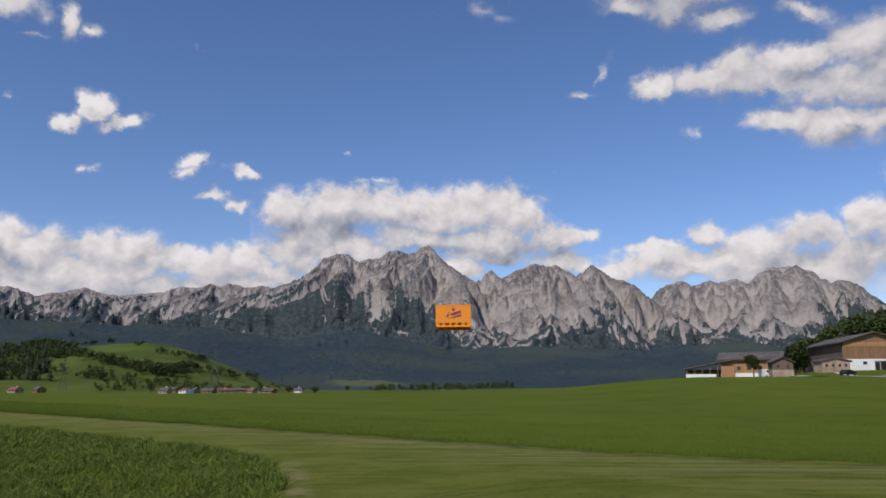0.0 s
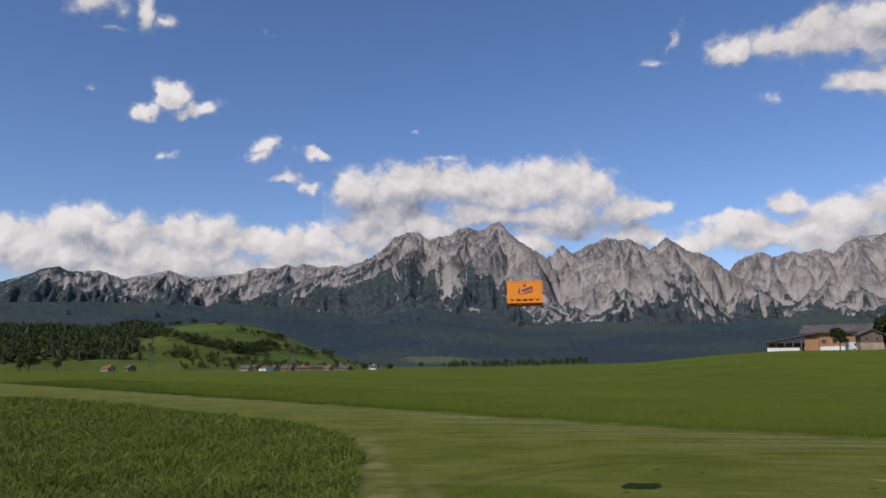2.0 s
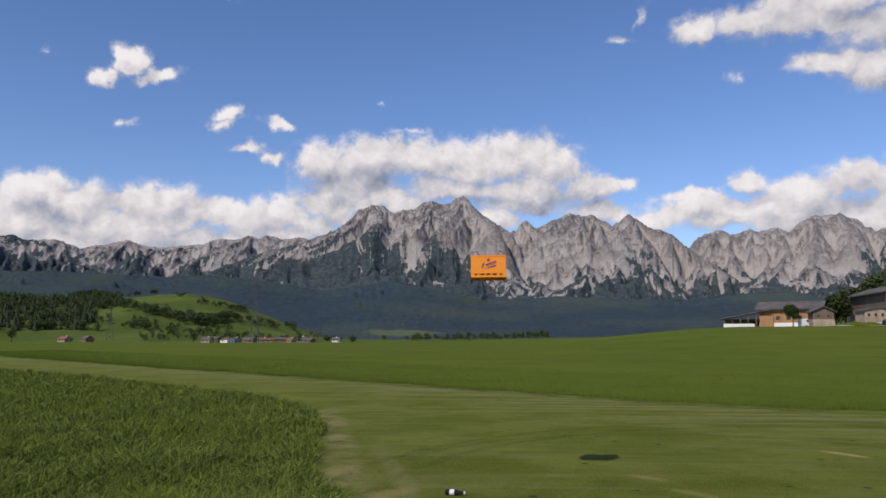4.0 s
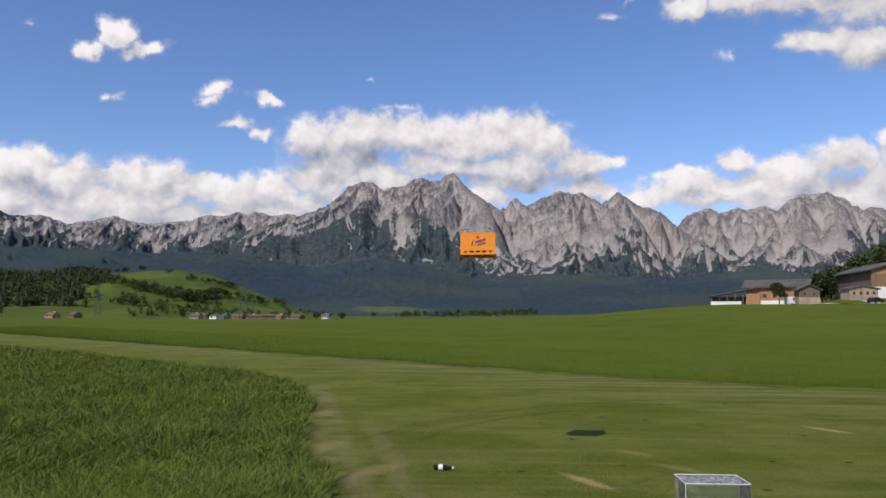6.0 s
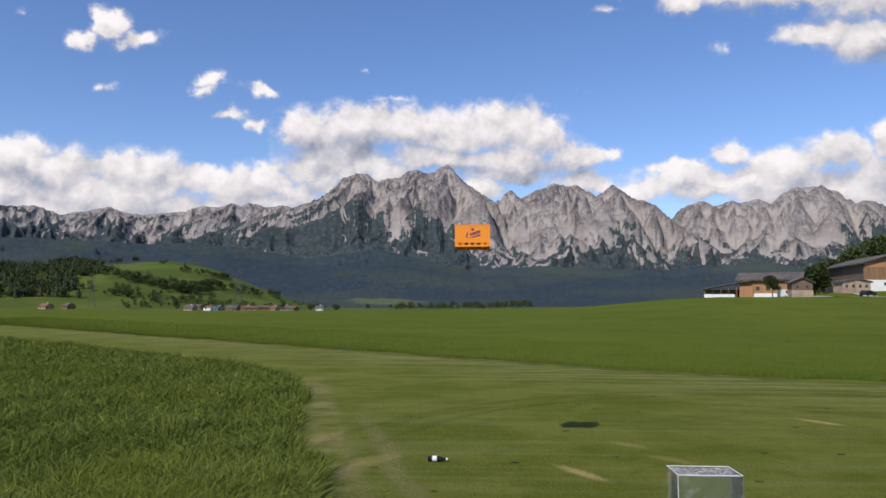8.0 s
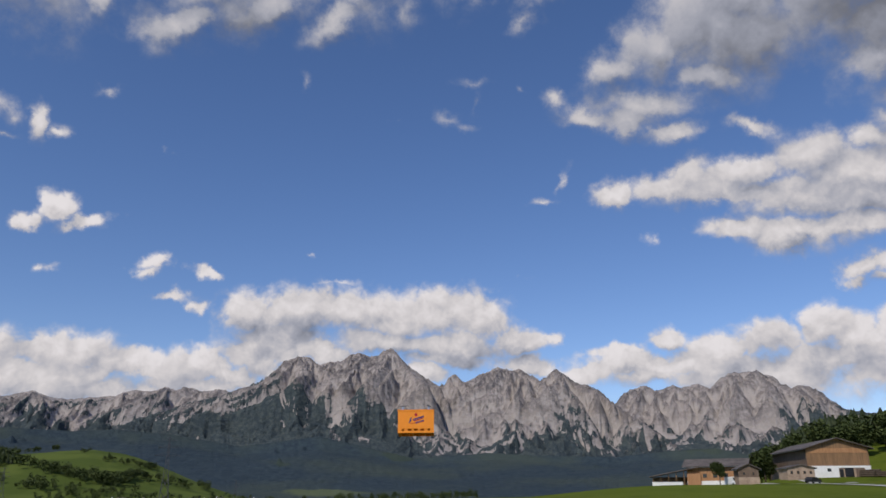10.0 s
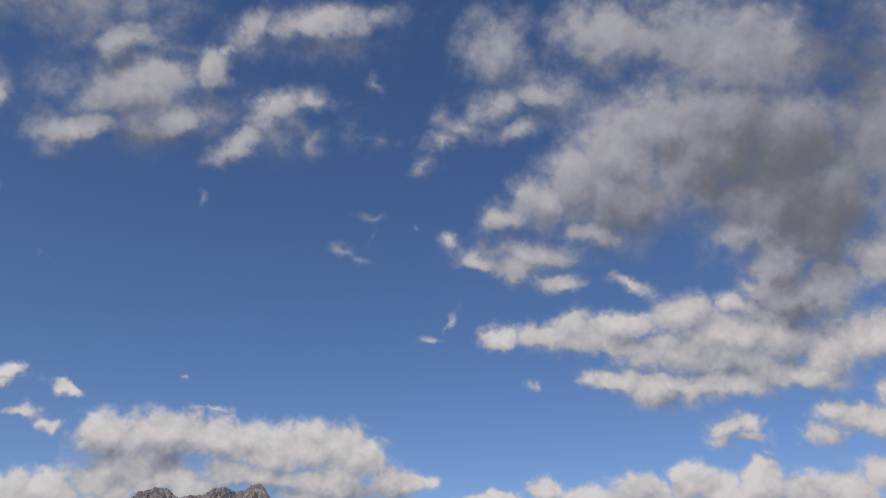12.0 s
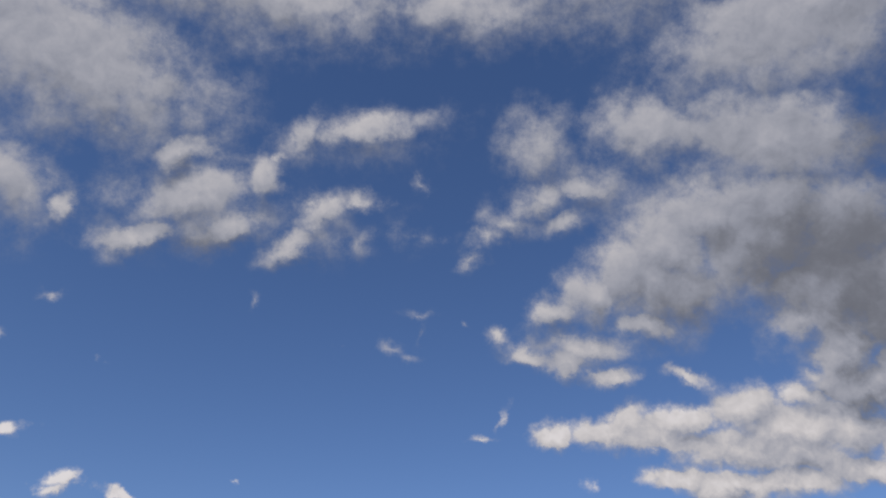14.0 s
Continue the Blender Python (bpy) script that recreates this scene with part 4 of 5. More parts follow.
def build_crate():
    """Orange bottle crate with four rotors, hovering over the strip."""
    W, D, H, wall = 0.400, 0.300, 0.255, 0.012
    top = thing("crate_drone", pose(0.118, 8.65, 2.325, -3, -0.5, -2), "bright orange plastic bottle crate hovering on four small rotors", "drone")
    x, y = W / 2, D / 2
    holes = [(-0.142, 0.024), (-0.070, 0.042), (0.0, 0.042), (0.070, 0.042), (0.142, 0.024)]
    z0, z1 = 0.022, 0.044
    for name, m in (("front_panel", pose(0, -y + wall / 2, 0)), ("back_panel", pose(0, y - wall / 2, 0))):
        bm = bmesh.new()
        box(bm, -x, x, -wall / 2, wall / 2, z1, H, 0.003)
        box(bm, -x, x, -wall / 2, wall / 2, 0, z0)
        cuts = [-x] + [c for px, hw in holes for c in (px - hw / 2 - 0.001, px + hw / 2 + 0.001)] + [x]
        for a, b in zip(cuts[::2], cuts[1::2]):
            box(bm, a, b, -wall / 2, wall / 2, z0, z1)
        part(name, bm, ORANGE, top).matrix_local = m
    for s, name in ((-1, "side_panel"), (1, "side_panel")):
        bm = bmesh.new()
        xs = s * (x - wall / 2)
        box(bm, xs - wall / 2, xs + wall / 2, -y + wall + 0.001, y - wall - 0.001, 0.0, H - 0.075)
        box(bm, xs - wall / 2, xs + wall / 2, -y + wall + 0.001, -0.055, H - 0.075, H - 0.035)
        box(bm, xs - wall / 2, xs + wall / 2, 0.055, y - wall - 0.001, H - 0.075, H - 0.035)
        box(bm, xs - wall / 2, xs + wall / 2, -y + wall + 0.001, y - wall - 0.001, H - 0.035, H, 0.003)
        part(name, bm, ORANGE, top)
    # open lattice floor of the crate
    for k in range(6):
        px = -x + wall + 0.014 + k * (W - 2 * wall - 0.028) / 5
        part("floor_rib", boxes((px - 0.006, px + 0.006, -y + wall, y - wall, 0.004, 0.016)), ORANGE, top)
    for k in range(4):
        py = -y + wall + 0.03 + k * (D - 2 * wall - 0.06) / 3
        part("floor_rib", boxes((-x + wall, x - wall, py - 0.006, py + 0.006, 0.017, 0.029)), ORANGE, top)
    part("rim", boxes((-x - 0.004, x + 0.004, -y - 0.004, -y + 0.004, H - 0.018, H - 0.002), (-x - 0.004, x + 0.004, y - 0.004, y + 0.004, H - 0.018, H - 0.002),
                      (-x - 0.004, -x + 0.004, -y, y, H - 0.018, H - 0.002), (x - 0.004, x + 0.004, -y, y, H - 0.018, H - 0.002), bevel=0.001), ORANGE, top)
    part("electronics_plate", boxes((-0.17, 0.17, -0.12, 0.12, H - 0.055, H - 0.045)), BLACK, top)
    part("battery", boxes((-0.07, 0.07, -0.04, 0.04, H - 0.115, H - 0.058), bevel=0.006), BLACK, top)
    # motors at the four upper corners, propellers at rest
    for sx in (-1, 1):
        for sy in (-1, 1):
            mx, my = sx * (x - 0.055), sy * (y - 0.035)
            bm = bmesh.new()
            rod(bm, (mx, my, H - 0.02), (mx, my, H + 0.010), 0.016, 0.014, 10)
            rod(bm, (mx, my, H + 0.010), (mx, my, H + 0.034), 0.0135, 0.0135, 12)
            motor = part("motor", bm, ALU, top, "silver brushless motor on a short post")
            bm = bmesh.new()
            turn = random.uniform(0, 3)
            for k in (0, 1):
                a = turn + k * math.pi
                d, n = Vector((math.cos(a), math.sin(a), 0)), Vector((-math.sin(a), math.cos(a), 0))
                c = Vector((mx, my, H + 0.040))
                pts = [c + d * 0.008 - n * 0.005, c + d * 0.035 - n * 0.010, c + d * 0.075 - n * 0.005, c + d * 0.078 + n * 0.003, c + d * 0.035 + n * 0.009, c + d * 0.008 + n * 0.005]
                lo = [bm.verts.new(p) for p in pts]
                hi = [bm.verts.new(p + Vector((0, 0, 0.0025))) for p in pts]
                bm.faces.new(lo[::-1])
                bm.faces.new(hi)
                for j in range(6):
                    bm.faces.new((lo[j], lo[(j + 1) % 6], hi[(j + 1) % 6], hi[j]))
            rod(bm, (mx, my, H + 0.034), (mx, my, H + 0.048), 0.007, 0.004, 8)
            part("propeller", bm, BLACK, motor, "black two-bladed propeller")
    # printed mark: a red round badge over a slanted blue stroke, plain shapes only
    yf = -y - 0.0015
    bm = bmesh.new()
    rod(bm, (0.0, yf + 0.001, 0.198), (0.0, yf - 0.001, 0.198), 0.017, 0.017, 16)
    part("badge", bm, RED, top, "small round red printed badge")
    def ribbon(x0, z0, x1, z1, waves, swing, wide, lift):
        """A flat slanting stroke that swings up and down like a line of writing."""
        bm = bmesh.new()
        rows = []
        for k in range(waves * 8 + 1):
            f = k / (waves * 8)
            c = Vector((x0 + (x1 - x0) * f + 0.3 * swing * math.sin(math.tau * waves * f), yf - lift, z0 + (z1 - z0) * f + swing * math.cos(math.tau * waves * f)))
            rows.append([bm.verts.new(c + Vector((dx, 0, dz))) for dx, dz in ((-wide * 0.4, -wide / 2), (wide * 0.4, wide / 2))])
        for lo, hi in zip(rows, rows[1:]):
            bm.faces.new((lo[0], hi[0], hi[1], lo[1]))
        return bm

    part("printed_mark", ribbon(-0.030, 0.140, 0.090, 0.178, 6, 0.010, 0.013, 0.0012), BLUE, top, "slanting dark blue printed line")
    part("printed_mark", ribbon(-0.002, 0.106, 0.092, 0.136, 5, 0.008, 0.010, 0.0012), BLUE, top, "shorter dark blue printed line below")
    part("printed_mark", ribbon(-0.075, 0.108, -0.050, 0.160, 1, 0.013, 0.022, 0.0014), BLUE, top, "tall dark blue printed curl")
    part("printed_mark", ribbon(-0.020, 0.128, 0.095, 0.166, 1, 0.002, 0.010, 0.0006), RED, top, "red printed shadow line")
    part("printed_mark", ribbon(-0.070, 0.100, 0.090, 0.124, 1, 0.001, 0.006, 0.0006), RED, top, "thin red printed underline")
    return top


build_crate()


def build_bottle():
    prof = [(0.026, 0.0), (0.030, 0.004), (0.0305, 0.115), (0.029, 0.128), (0.020, 0.150), (0.0145, 0.170), (0.0130, 0.200), (0.0138, 0.203), (0.0138, 0.212), (0.012, 0.213)]
    top = thing("bottle", pose(-0.36, 8.17, 0.033, 90, 0, 80), "small dark glass bottle lying on the mown grass", "bottle")
    part("glass", turned(prof), BOTTLE_GLASS, top, smooth=True)
    part("paper_label", turned([(0.0310, 0.050), (0.0312, 0.051), (0.0312, 0.098), (0.0310, 0.099)]), PAPER, top, "pale paper label", True)
    part("neck_foil", turned([(0.0142, 0.199), (0.0150, 0.202), (0.0152, 0.206), (0.0148, 0.212), (0.010, 0.214)]), CAP_WHITE, top, "white foil cap", True)


build_bottle()


def build_case():
    """Clear acrylic case standing on the grass, crinkled film over its top."""
    W, D, H, t = 0.48, 0.33, 0.40, 0.006
    top = thing("acrylic_case", pose(1.865, 5.95, 0.0, 0, 0, -1), "clear acrylic case with crinkled film over its top, on mown grass", "case")
    x, y = W / 2, D / 2
    for name, s in (("front_pane", (-x, x, -y, -y + t, 0, H)), ("back_pane", (-x, x, y - t, y, 0, H)), ("side_pane", (-x, -x + t, -y + t, y - t, 0, H)),
                    ("side_pane", (x - t, x, -y + t, y - t, 0, H)), ("bottom_pane", (-x + t, x - t, -y + t, y - t, 0.004, 0.010))):
        part(name, boxes(s), CLEAR, top).visible_shadow = False
    # white rim puts the bright lines of the pane edges into the colour
    bm = boxes((-x - 0.002, x + 0.002, -y - 0.002, -y + 0.002, H, H + 0.005), (-x - 0.002, x + 0.002, y - 0.002, y + 0.002, H, H + 0.005),
               (-x - 0.002, -x + 0.002, -y, y, H + 0.0005, H + 0.0055), (x - 0.002, x + 0.002, -y, y, H + 0.0005, H + 0.0055))
    part("rim", bm, CAP_WHITE, top, "white edging painted for the bright pane edges")
    # left strip white, right one grey: the brighter left edge is painted
    for sx in (-1, 1):
        part("corner_edge_glint", boxes((sx * x - 0.002, sx * x + 0.002, -y - 0.004, -y + 0.001, 0, H)), CAP_WHITE if sx < 0 else ALU, top)
    # crinkled film, slack between the edges
    bm = bmesh.new()
    bmesh.ops.create_grid(bm, x_segments=44, y_segments=30, size=0.5)
    for v in bm.verts:
        u, t2 = v.co.x, v.co.y
        slack = (1 - (2 * u) ** 4) * (1 - (2 * t2) ** 4)
        v.co = Vector((u * (W - 0.016), t2 * (D - 0.016), H - 0.008 - 0.014 * slack + 0.011 * slack * noise.noise(Vector((u * 14, t2 * 9, 3.0))) + 0.006 * slack * noise.noise(Vector((u * 34, t2 * 24, 7.0)))))
    part("film", bm, FILM, top, "crinkled clear plastic film")
    part("knob", boxes((-0.016, 0.012, -y - 0.016, -y - 0.001, 0.205, 0.232), bevel=0.004), CAP_WHITE, top, "small white catch")


build_case()

# ---- farm ----


def at(bearing, r, turn=0.0, dz=0.0):
    a = radians(bearing * CHART)
    x, y = r * math.sin(a), r * math.cos(a)
    return pose(x, y, float(lie(x, y)) + dz, 0, 0, turn)


def house(name, m, w, l, eave, ridge, wall, roof, label, category, group="", plinth=0.0, plinth_mat=None, over=0.8, windows=(), doorways=(), chimney=False, gable=None):
    """A gabled building: gable ends at -y and +y, eaves along x sides."""
    top = thing(name, m, label, category, group)
    x, y = w / 2, l / 2
    base = plinth or 0.0
    for s in (-1, 1):
        part("side_wall", boxes((s * x - 0.15, s * x + 0.15, -y + 0.15, y - 0.15, base - (0.0 if plinth else 1.2), eave)), wall, top)
        bm = bmesh.new()
        for yy in (s * y - 0.15, s * y + 0.15):
            vs = [bm.verts.new(c) for c in ((-x - 0.15, yy, base - (0 if plinth else 1.2)), (x + 0.15, yy, base - (0 if plinth else 1.2)), (x + 0.15, yy, eave), (0, yy, ridge), (-x - 0.15, yy, eave))]
            bm.faces.new(vs if yy < s * y else vs[::-1])
        bm.verts.ensure_lookup_table()
        for k in range(5):
            bm.faces.new((bm.verts[k], bm.verts[5 + k], bm.verts[5 + (k + 1) % 5], bm.verts[(k + 1) % 5]))
        bmesh.ops.recalc_face_normals(bm, faces=bm.faces)
        part("gable_wall", bm, gable or wall, top)
    if plinth:
        part("plinth", boxes((-x - 0.25, x + 0.25, -y - 0.25, y + 0.25, -1.5, plinth - 0.01)), plinth_mat, top)
    pitch = math.atan2(ridge - eave, x)
    slope = math.hypot(ridge - eave, x) + over
    for s in (-1, 1):
        bm = boxes((0, slope, -y - over, y + over, 0, 0.20))
        bmesh.ops.transform(bm, matrix=pose(0, 0, ridge + 0.02, 0, math.degrees(pitch), 0 if s > 0 else 180), verts=bm.verts)
        r = part("roof", bm, roof, top)
        bm = boxes((slope - 0.02, slope + 0.10, -y - over, y + over, -0.14, 0.02))
        bmesh.ops.transform(bm, matrix=pose(0, 0, ridge + 0.02, 0, math.degrees(pitch), 0 if s > 0 else 180), verts=bm.verts)
        part("gutter", bm, STEEL, r)
    if chimney:
        part("chimney", boxes((x * 0.3, x * 0.3 + 0.8, -0.4, 0.4, eave, ridge + 0.9)), RENDERED, top)
    for side, u, z, ww, hh in windows:
        # side 'g': front gable, 'l': wall at -x
        if side == "g":
            win = part("window", boxes((u - ww / 2, u + ww / 2, -y - 0.24, -y - 0.16, z, z + hh)), CAP_WHITE if wall is RENDERED else PLANK, top)
            part("pane", boxes((u - ww / 2 + 0.08, u + ww / 2 - 0.08, -y - 0.27, -y - 0.245, z + 0.08, z + hh - 0.08)), GLASS_DARK, win)
        else:
            win = part("window", boxes((-x - 0.24, -x - 0.16, u - ww / 2, u + ww / 2, z, z + hh)), CAP_WHITE if wall is RENDERED else PLANK, top)
            part("pane", boxes((-x - 0.27, -x - 0.245, u - ww / 2 + 0.08, u + ww / 2 - 0.08, z + 0.08, z + hh - 0.08)), GLASS_DARK, win)
    for u, ww, hh, mat in doorways:
        part("door_or_dark_opening", boxes((u - ww / 2, u + ww / 2, -y - 0.34, -y - 0.255, 0.0, hh)), mat, top)
    return top


# big barn with a partly rendered ground floor
barn = house("barn", at(28.65, 248.6, -8.8), 15.6, 34.0, 7.5, 9.9, PLANK_DARK, SHINGLE, "large weathered timber barn on a stone and white base", "barn",
             plinth=2.9, plinth_mat=STONE, over=1.3, gable=PLANK,
             # the two black sheets paint the shade inside open doorways
             doorways=((0.4, 1.0, 2.0, BLACK), (2.4, 2.2, 2.3, BLACK), (5.2, 2.2, 2.3, PLANK_DARK)))
part("gable_base", boxes((-7.9, -0.3, -17.45, -17.27, -0.4, 2.85)), RENDERED, barn, "white rendered stable wall")
part("gable_lintel", boxes((-0.28, 7.9, -17.45, -17.27, 2.34, 2.85)), RENDERED, barn, "white rendered band over the stable doors")
part("gable_base", boxes((6.4, 7.9, -17.45, -17.27, 0.4, 2.32)), RENDERED, barn, "white rendered stable wall")
part("gable_window", boxes((-3.2, -2.2, -17.50, -17.46, 1.4, 2.2)), GLASS_DARK, barn, "small dark stable window")
part("gable_band", boxes((-7.6, 7.6, -17.22, -17.165, 6.2, 7.4)), PLANK_ORANGE, barn, "lighter boarded band under the gable")
house("barn_annex", at(27.45, 222, -28 + 28), 6.8, 4.5, 2.6, 3.3, STONE, SHINGLE, "low brown stone-and-timber annex beside the barn", "shed", over=0.6,
      windows=(("g", -2.5, 1.1, 0.7, 0.8), ("g", -0.8, 1.1, 0.7, 0.8), ("g", 0.9, 1.1, 0.7, 0.8), ("g", 2.5, 1.1, 0.7, 0.8)))
house("farmhouse", at(22.45, 241, 60), 10.0, 15.5, 5.7, 7.5, PLANK_ORANGE, SHINGLE, "farmhouse with orange larch cladding and a shallow grey roof", "house",
      plinth=1.5, plinth_mat=RENDERED, over=1.3,
      windows=(("l", -5.5, 2.3, 1.2, 1.2), ("l", -2.7, 2.3, 1.2, 1.2), ("l", 0.2, 2.3, 1.2, 1.2), ("l", 3.0, 2.3, 1.2, 1.2), ("l", 5.8, 2.3, 1.2, 1.2)))
house("stone_outbuilding", at(24.25, 224, -24 + 14), 4.8, 5.0, 4.2, 5.3, PLANK_DARK, SHINGLE, "small weathered stone and timber outbuilding", "shed", over=0.8,
      plinth=2.0, plinth_mat=STONE, windows=(("g", -1.2, 2.5, 0.7, 0.8), ("g", 1.2, 2.5, 0.7, 0.8)))


def lean_to(m, wide, deep, low, high):
    """An open-fronted shed: monopitch roof falling to one end, posts, low white front wall."""
    top = thing("open_shed", m, "long low open-fronted timber shed with white front wall", "shed")
    x = wide / 2
    part("back_wall", boxes((-x, x, deep - 0.2, deep, -1.5, low)), PLANK_DARK, top)
    tilt = math.degrees(math.atan2(high - low, wide))
    bm = boxes((-x - 0.9, x + 0.6, -0.9, deep + 0.6, 0, 0.25))
    bmesh.ops.transform(bm, matrix=pose(0, 0, (low + high) / 2 + 0.05, 0, -tilt, 0), verts=bm.verts)
    part("roof", bm, SHINGLE, top)
    for k in range(7):
        px = -x + 0.3 + k * (wide - 0.6) / 6
        part("post", boxes((px - 0.12, px + 0.12, 0, 0.24, -1.0, low + (high - low) * (px + x) / wide)), PLANK, top)
    part("front_wall", boxes((-x, x * 0.25, -0.3, -0.05, -1.5, 1.25)), RENDERED, top, "low white rendered wall")
    part("side_wall", boxes((x * 0.45, x, -0.25, -0.02, -1.2, low + 0.8)), PLANK_ORANGE, top)


lean_to(at(19.6, 236, -19), 13.5, 7.0, 2.7, 5.2)


def build_van(m):
    """White delivery van, seen from the front."""
    top = thing("van", m, "white delivery van parked beside the outbuilding", "van")
    bm = boxes((-1.0, 1.0, -1.3, 2.6, 0.35, 2.3), bevel=0.15)
    box(bm, -0.98, 0.98, -2.4, -1.3, 0.35, 1.15, 0.12)
    body = part("body", bm, CAP_WHITE, top)
    bm = boxes((-0.85, 0.85, -0.03, 0.03, -0.45, 0.45))
    bmesh.ops.transform(bm, matrix=pose(0, -1.62, 1.65, -38), verts=bm.verts)
    part("windscreen", bm, GLASS_DARK, body)
    for sx in (-1, 1):
        part("headlight", boxes((sx * 0.7 - 0.18, sx * 0.7 + 0.18, -2.44, -2.38, 0.75, 0.98)), GLASS_DARK, body)
        for py in (-1.6, 1.7):
            bm = bmesh.new()
            rod(bm, (sx * 0.80, py, 0.34), (sx * 1.02, py, 0.34), 0.34, 0.34, 16)
            wheel = part("wheel", bm, BLACK, top)
            bm = bmesh.new()
            rod(bm, (sx * 1.00, py, 0.34), (sx * 1.04, py, 0.34), 0.20, 0.20, 12)
            part("rim", bm, STEEL, wheel)


build_van(at(23.35, 227, 8))


def build_car(m):
    """Small dark hatchback, side on."""
    top = thing("car", m, "small dark car parked on the gravel farm track", "car")
    bm = bmesh.new()
    outline = [(-1.95, 0.35), (1.95, 0.35), (2.0, 0.75), (1.75, 0.92), (0.95, 1.0), (0.35, 1.42), (-1.25, 1.45), (-1.85, 1.02), (-2.0, 0.7)]
    sides = [[bm.verts.new((x, y * (0.82 if z > 1.1 else 0.9), z)) for x, z in outline] for y in (-1, 1)]
    bm.faces.new(sides[0])
    bm.faces.new(sides[1][::-1])
    for k in range(9):
        bm.faces.new((sides[0][k], sides[1][k], sides[1][(k + 1) % 9], sides[0][(k + 1) % 9]))
    bmesh.ops.recalc_face_normals(bm, faces=bm.faces)
    body = part("body", bm, BLACK, top)
    for s in (-1, 1):
        part("side_window", boxes((-1.2, 0.3, s * 0.86 - 0.02, s * 0.86 + 0.02, 1.02, 1.36), bevel=0.01), GLASS_DARK, body)
        for px in (-1.25, 1.25):
            bm = bmesh.new()
            rod(bm, (px, s * 0.70, 0.31), (px, s * 0.93, 0.31), 0.31, 0.31, 16)
            wheel = part("wheel", bm, BLACK, top)
            bm = bmesh.new()
            rod(bm, (px, s * 0.90, 0.31), (px, s * 0.95, 0.31), 0.19, 0.19, 12)
            part("rim", bm, STEEL, wheel)


build_car(at(28.4, 205, 30, 0.13))


def track(name, pts, wide, mat, label):
    """A gravel track laid just above the land through a few bends."""
    dense = []
    for a, b in zip(pts, pts[1:]):
        for k in range(12):
            dense.append(Vector(a).lerp(Vector(b), k / 12))
    V, F = [], []
    for k, p in enumerate(dense[:-1]):
        d = (dense[k + 1] - p).normalized()
        n = Vector((-d.y, d.x))
        for s in (-1, 1):
            q = p + n * s * wide / 2
            V.append((q.x, q.y, float(lie(q.x, q.y)) + 0.12))
        if k:
            F.append((2 * k - 2, 2 * k - 1, 2 * k + 1, 2 * k))
    tagged(sheet(name, V, F, mat), label, "track", kind="structure")


def flat(bearing, r):
    return (r * math.sin(radians(bearing * CHART)), r * math.cos(radians(bearing * CHART)))


track("road", [flat(25.0, 214), flat(27.5, 196), flat(30.5, 176), flat(34, 158), flat(44, 140)], 3.2, GRAVEL, "pale gravel farm track")
track("pavement", [flat(27.8, 218), flat(29.0, 206), flat(30.4, 203), flat(30.8, 212)], 2.6, GRAVEL, "pale gravel ramp up to the barn")


def timber_stack(m, rows, long):
    """A stack of cut logs."""
    top = thing("timber_stack", m, "stack of brown cut logs beside the barn", "logs")
    rg = random.Random(3)
    for k in range(rows):
        for j in range(rows - k + 2):
            r = rg.uniform(0.20, 0.27)
            bm = bmesh.new()
            x = (j - (rows - k + 2) / 2) * 0.52
            rod(bm, (x, -long / 2 + rg.uniform(-0.2, 0.2), 0.2 + k * 0.45), (x, long / 2, 0.2 + k * 0.45), r, r * 0.9, 9)
            part("log", bm, BARK, top)


timber_stack(at(31.9, 232, 40), 4, 5.0)
timber_stack(at(32.7, 226, 75), 3, 5.0)

# ---- village ----
VILLAGE = [(-29.7, 720, 13, 8), (-28.3, 715, 12, 8), (-20.3, 735, 11, 8), (-18.9, 730, 13, 9), (-18.3, 742, 10, 8), (-17.3, 770, 14, 9), (-16.2, 738, 15, 9),
           (-15.1, 748, 13, 9), (-13.4, 745, 14, 9), (-12.9, 760, 10, 8), (-10.9, 740, 8, 6), (-19.6, 780, 12, 9), (-14.3, 775, 12, 8)]
rng = random.Random(4)
for k, (b, r, l, wd) in enumerate(VILLAGE):
    red = k % 3 == 0
    house("village_house", at(b, r, rng.uniform(40, 120), -0.6), wd * 0.85, l * 0.85, 3.1 + 0.3 * (k % 4), 5.2 + 0.4 * (k % 3), RENDERED if k in (3, 10) else (PLANK if k % 2 else STONE), TILE_RED if red else SHINGLE,
          "white house with a red tiled roof" if k in (3, 10) else ("timber village house with a %s roof" % ("red tiled" if red else "grey shingle")), "house",
          "houses of the village", over=0.8, windows=(("g", -1.8, 1.4, 1.0, 1.2), ("g", 1.8, 1.4, 1.0, 1.2), ("l", -2.5, 1.4, 1.0, 1.2), ("l", 2.0, 1.4, 1.0, 1.2)), chimney=k % 2 == 0)


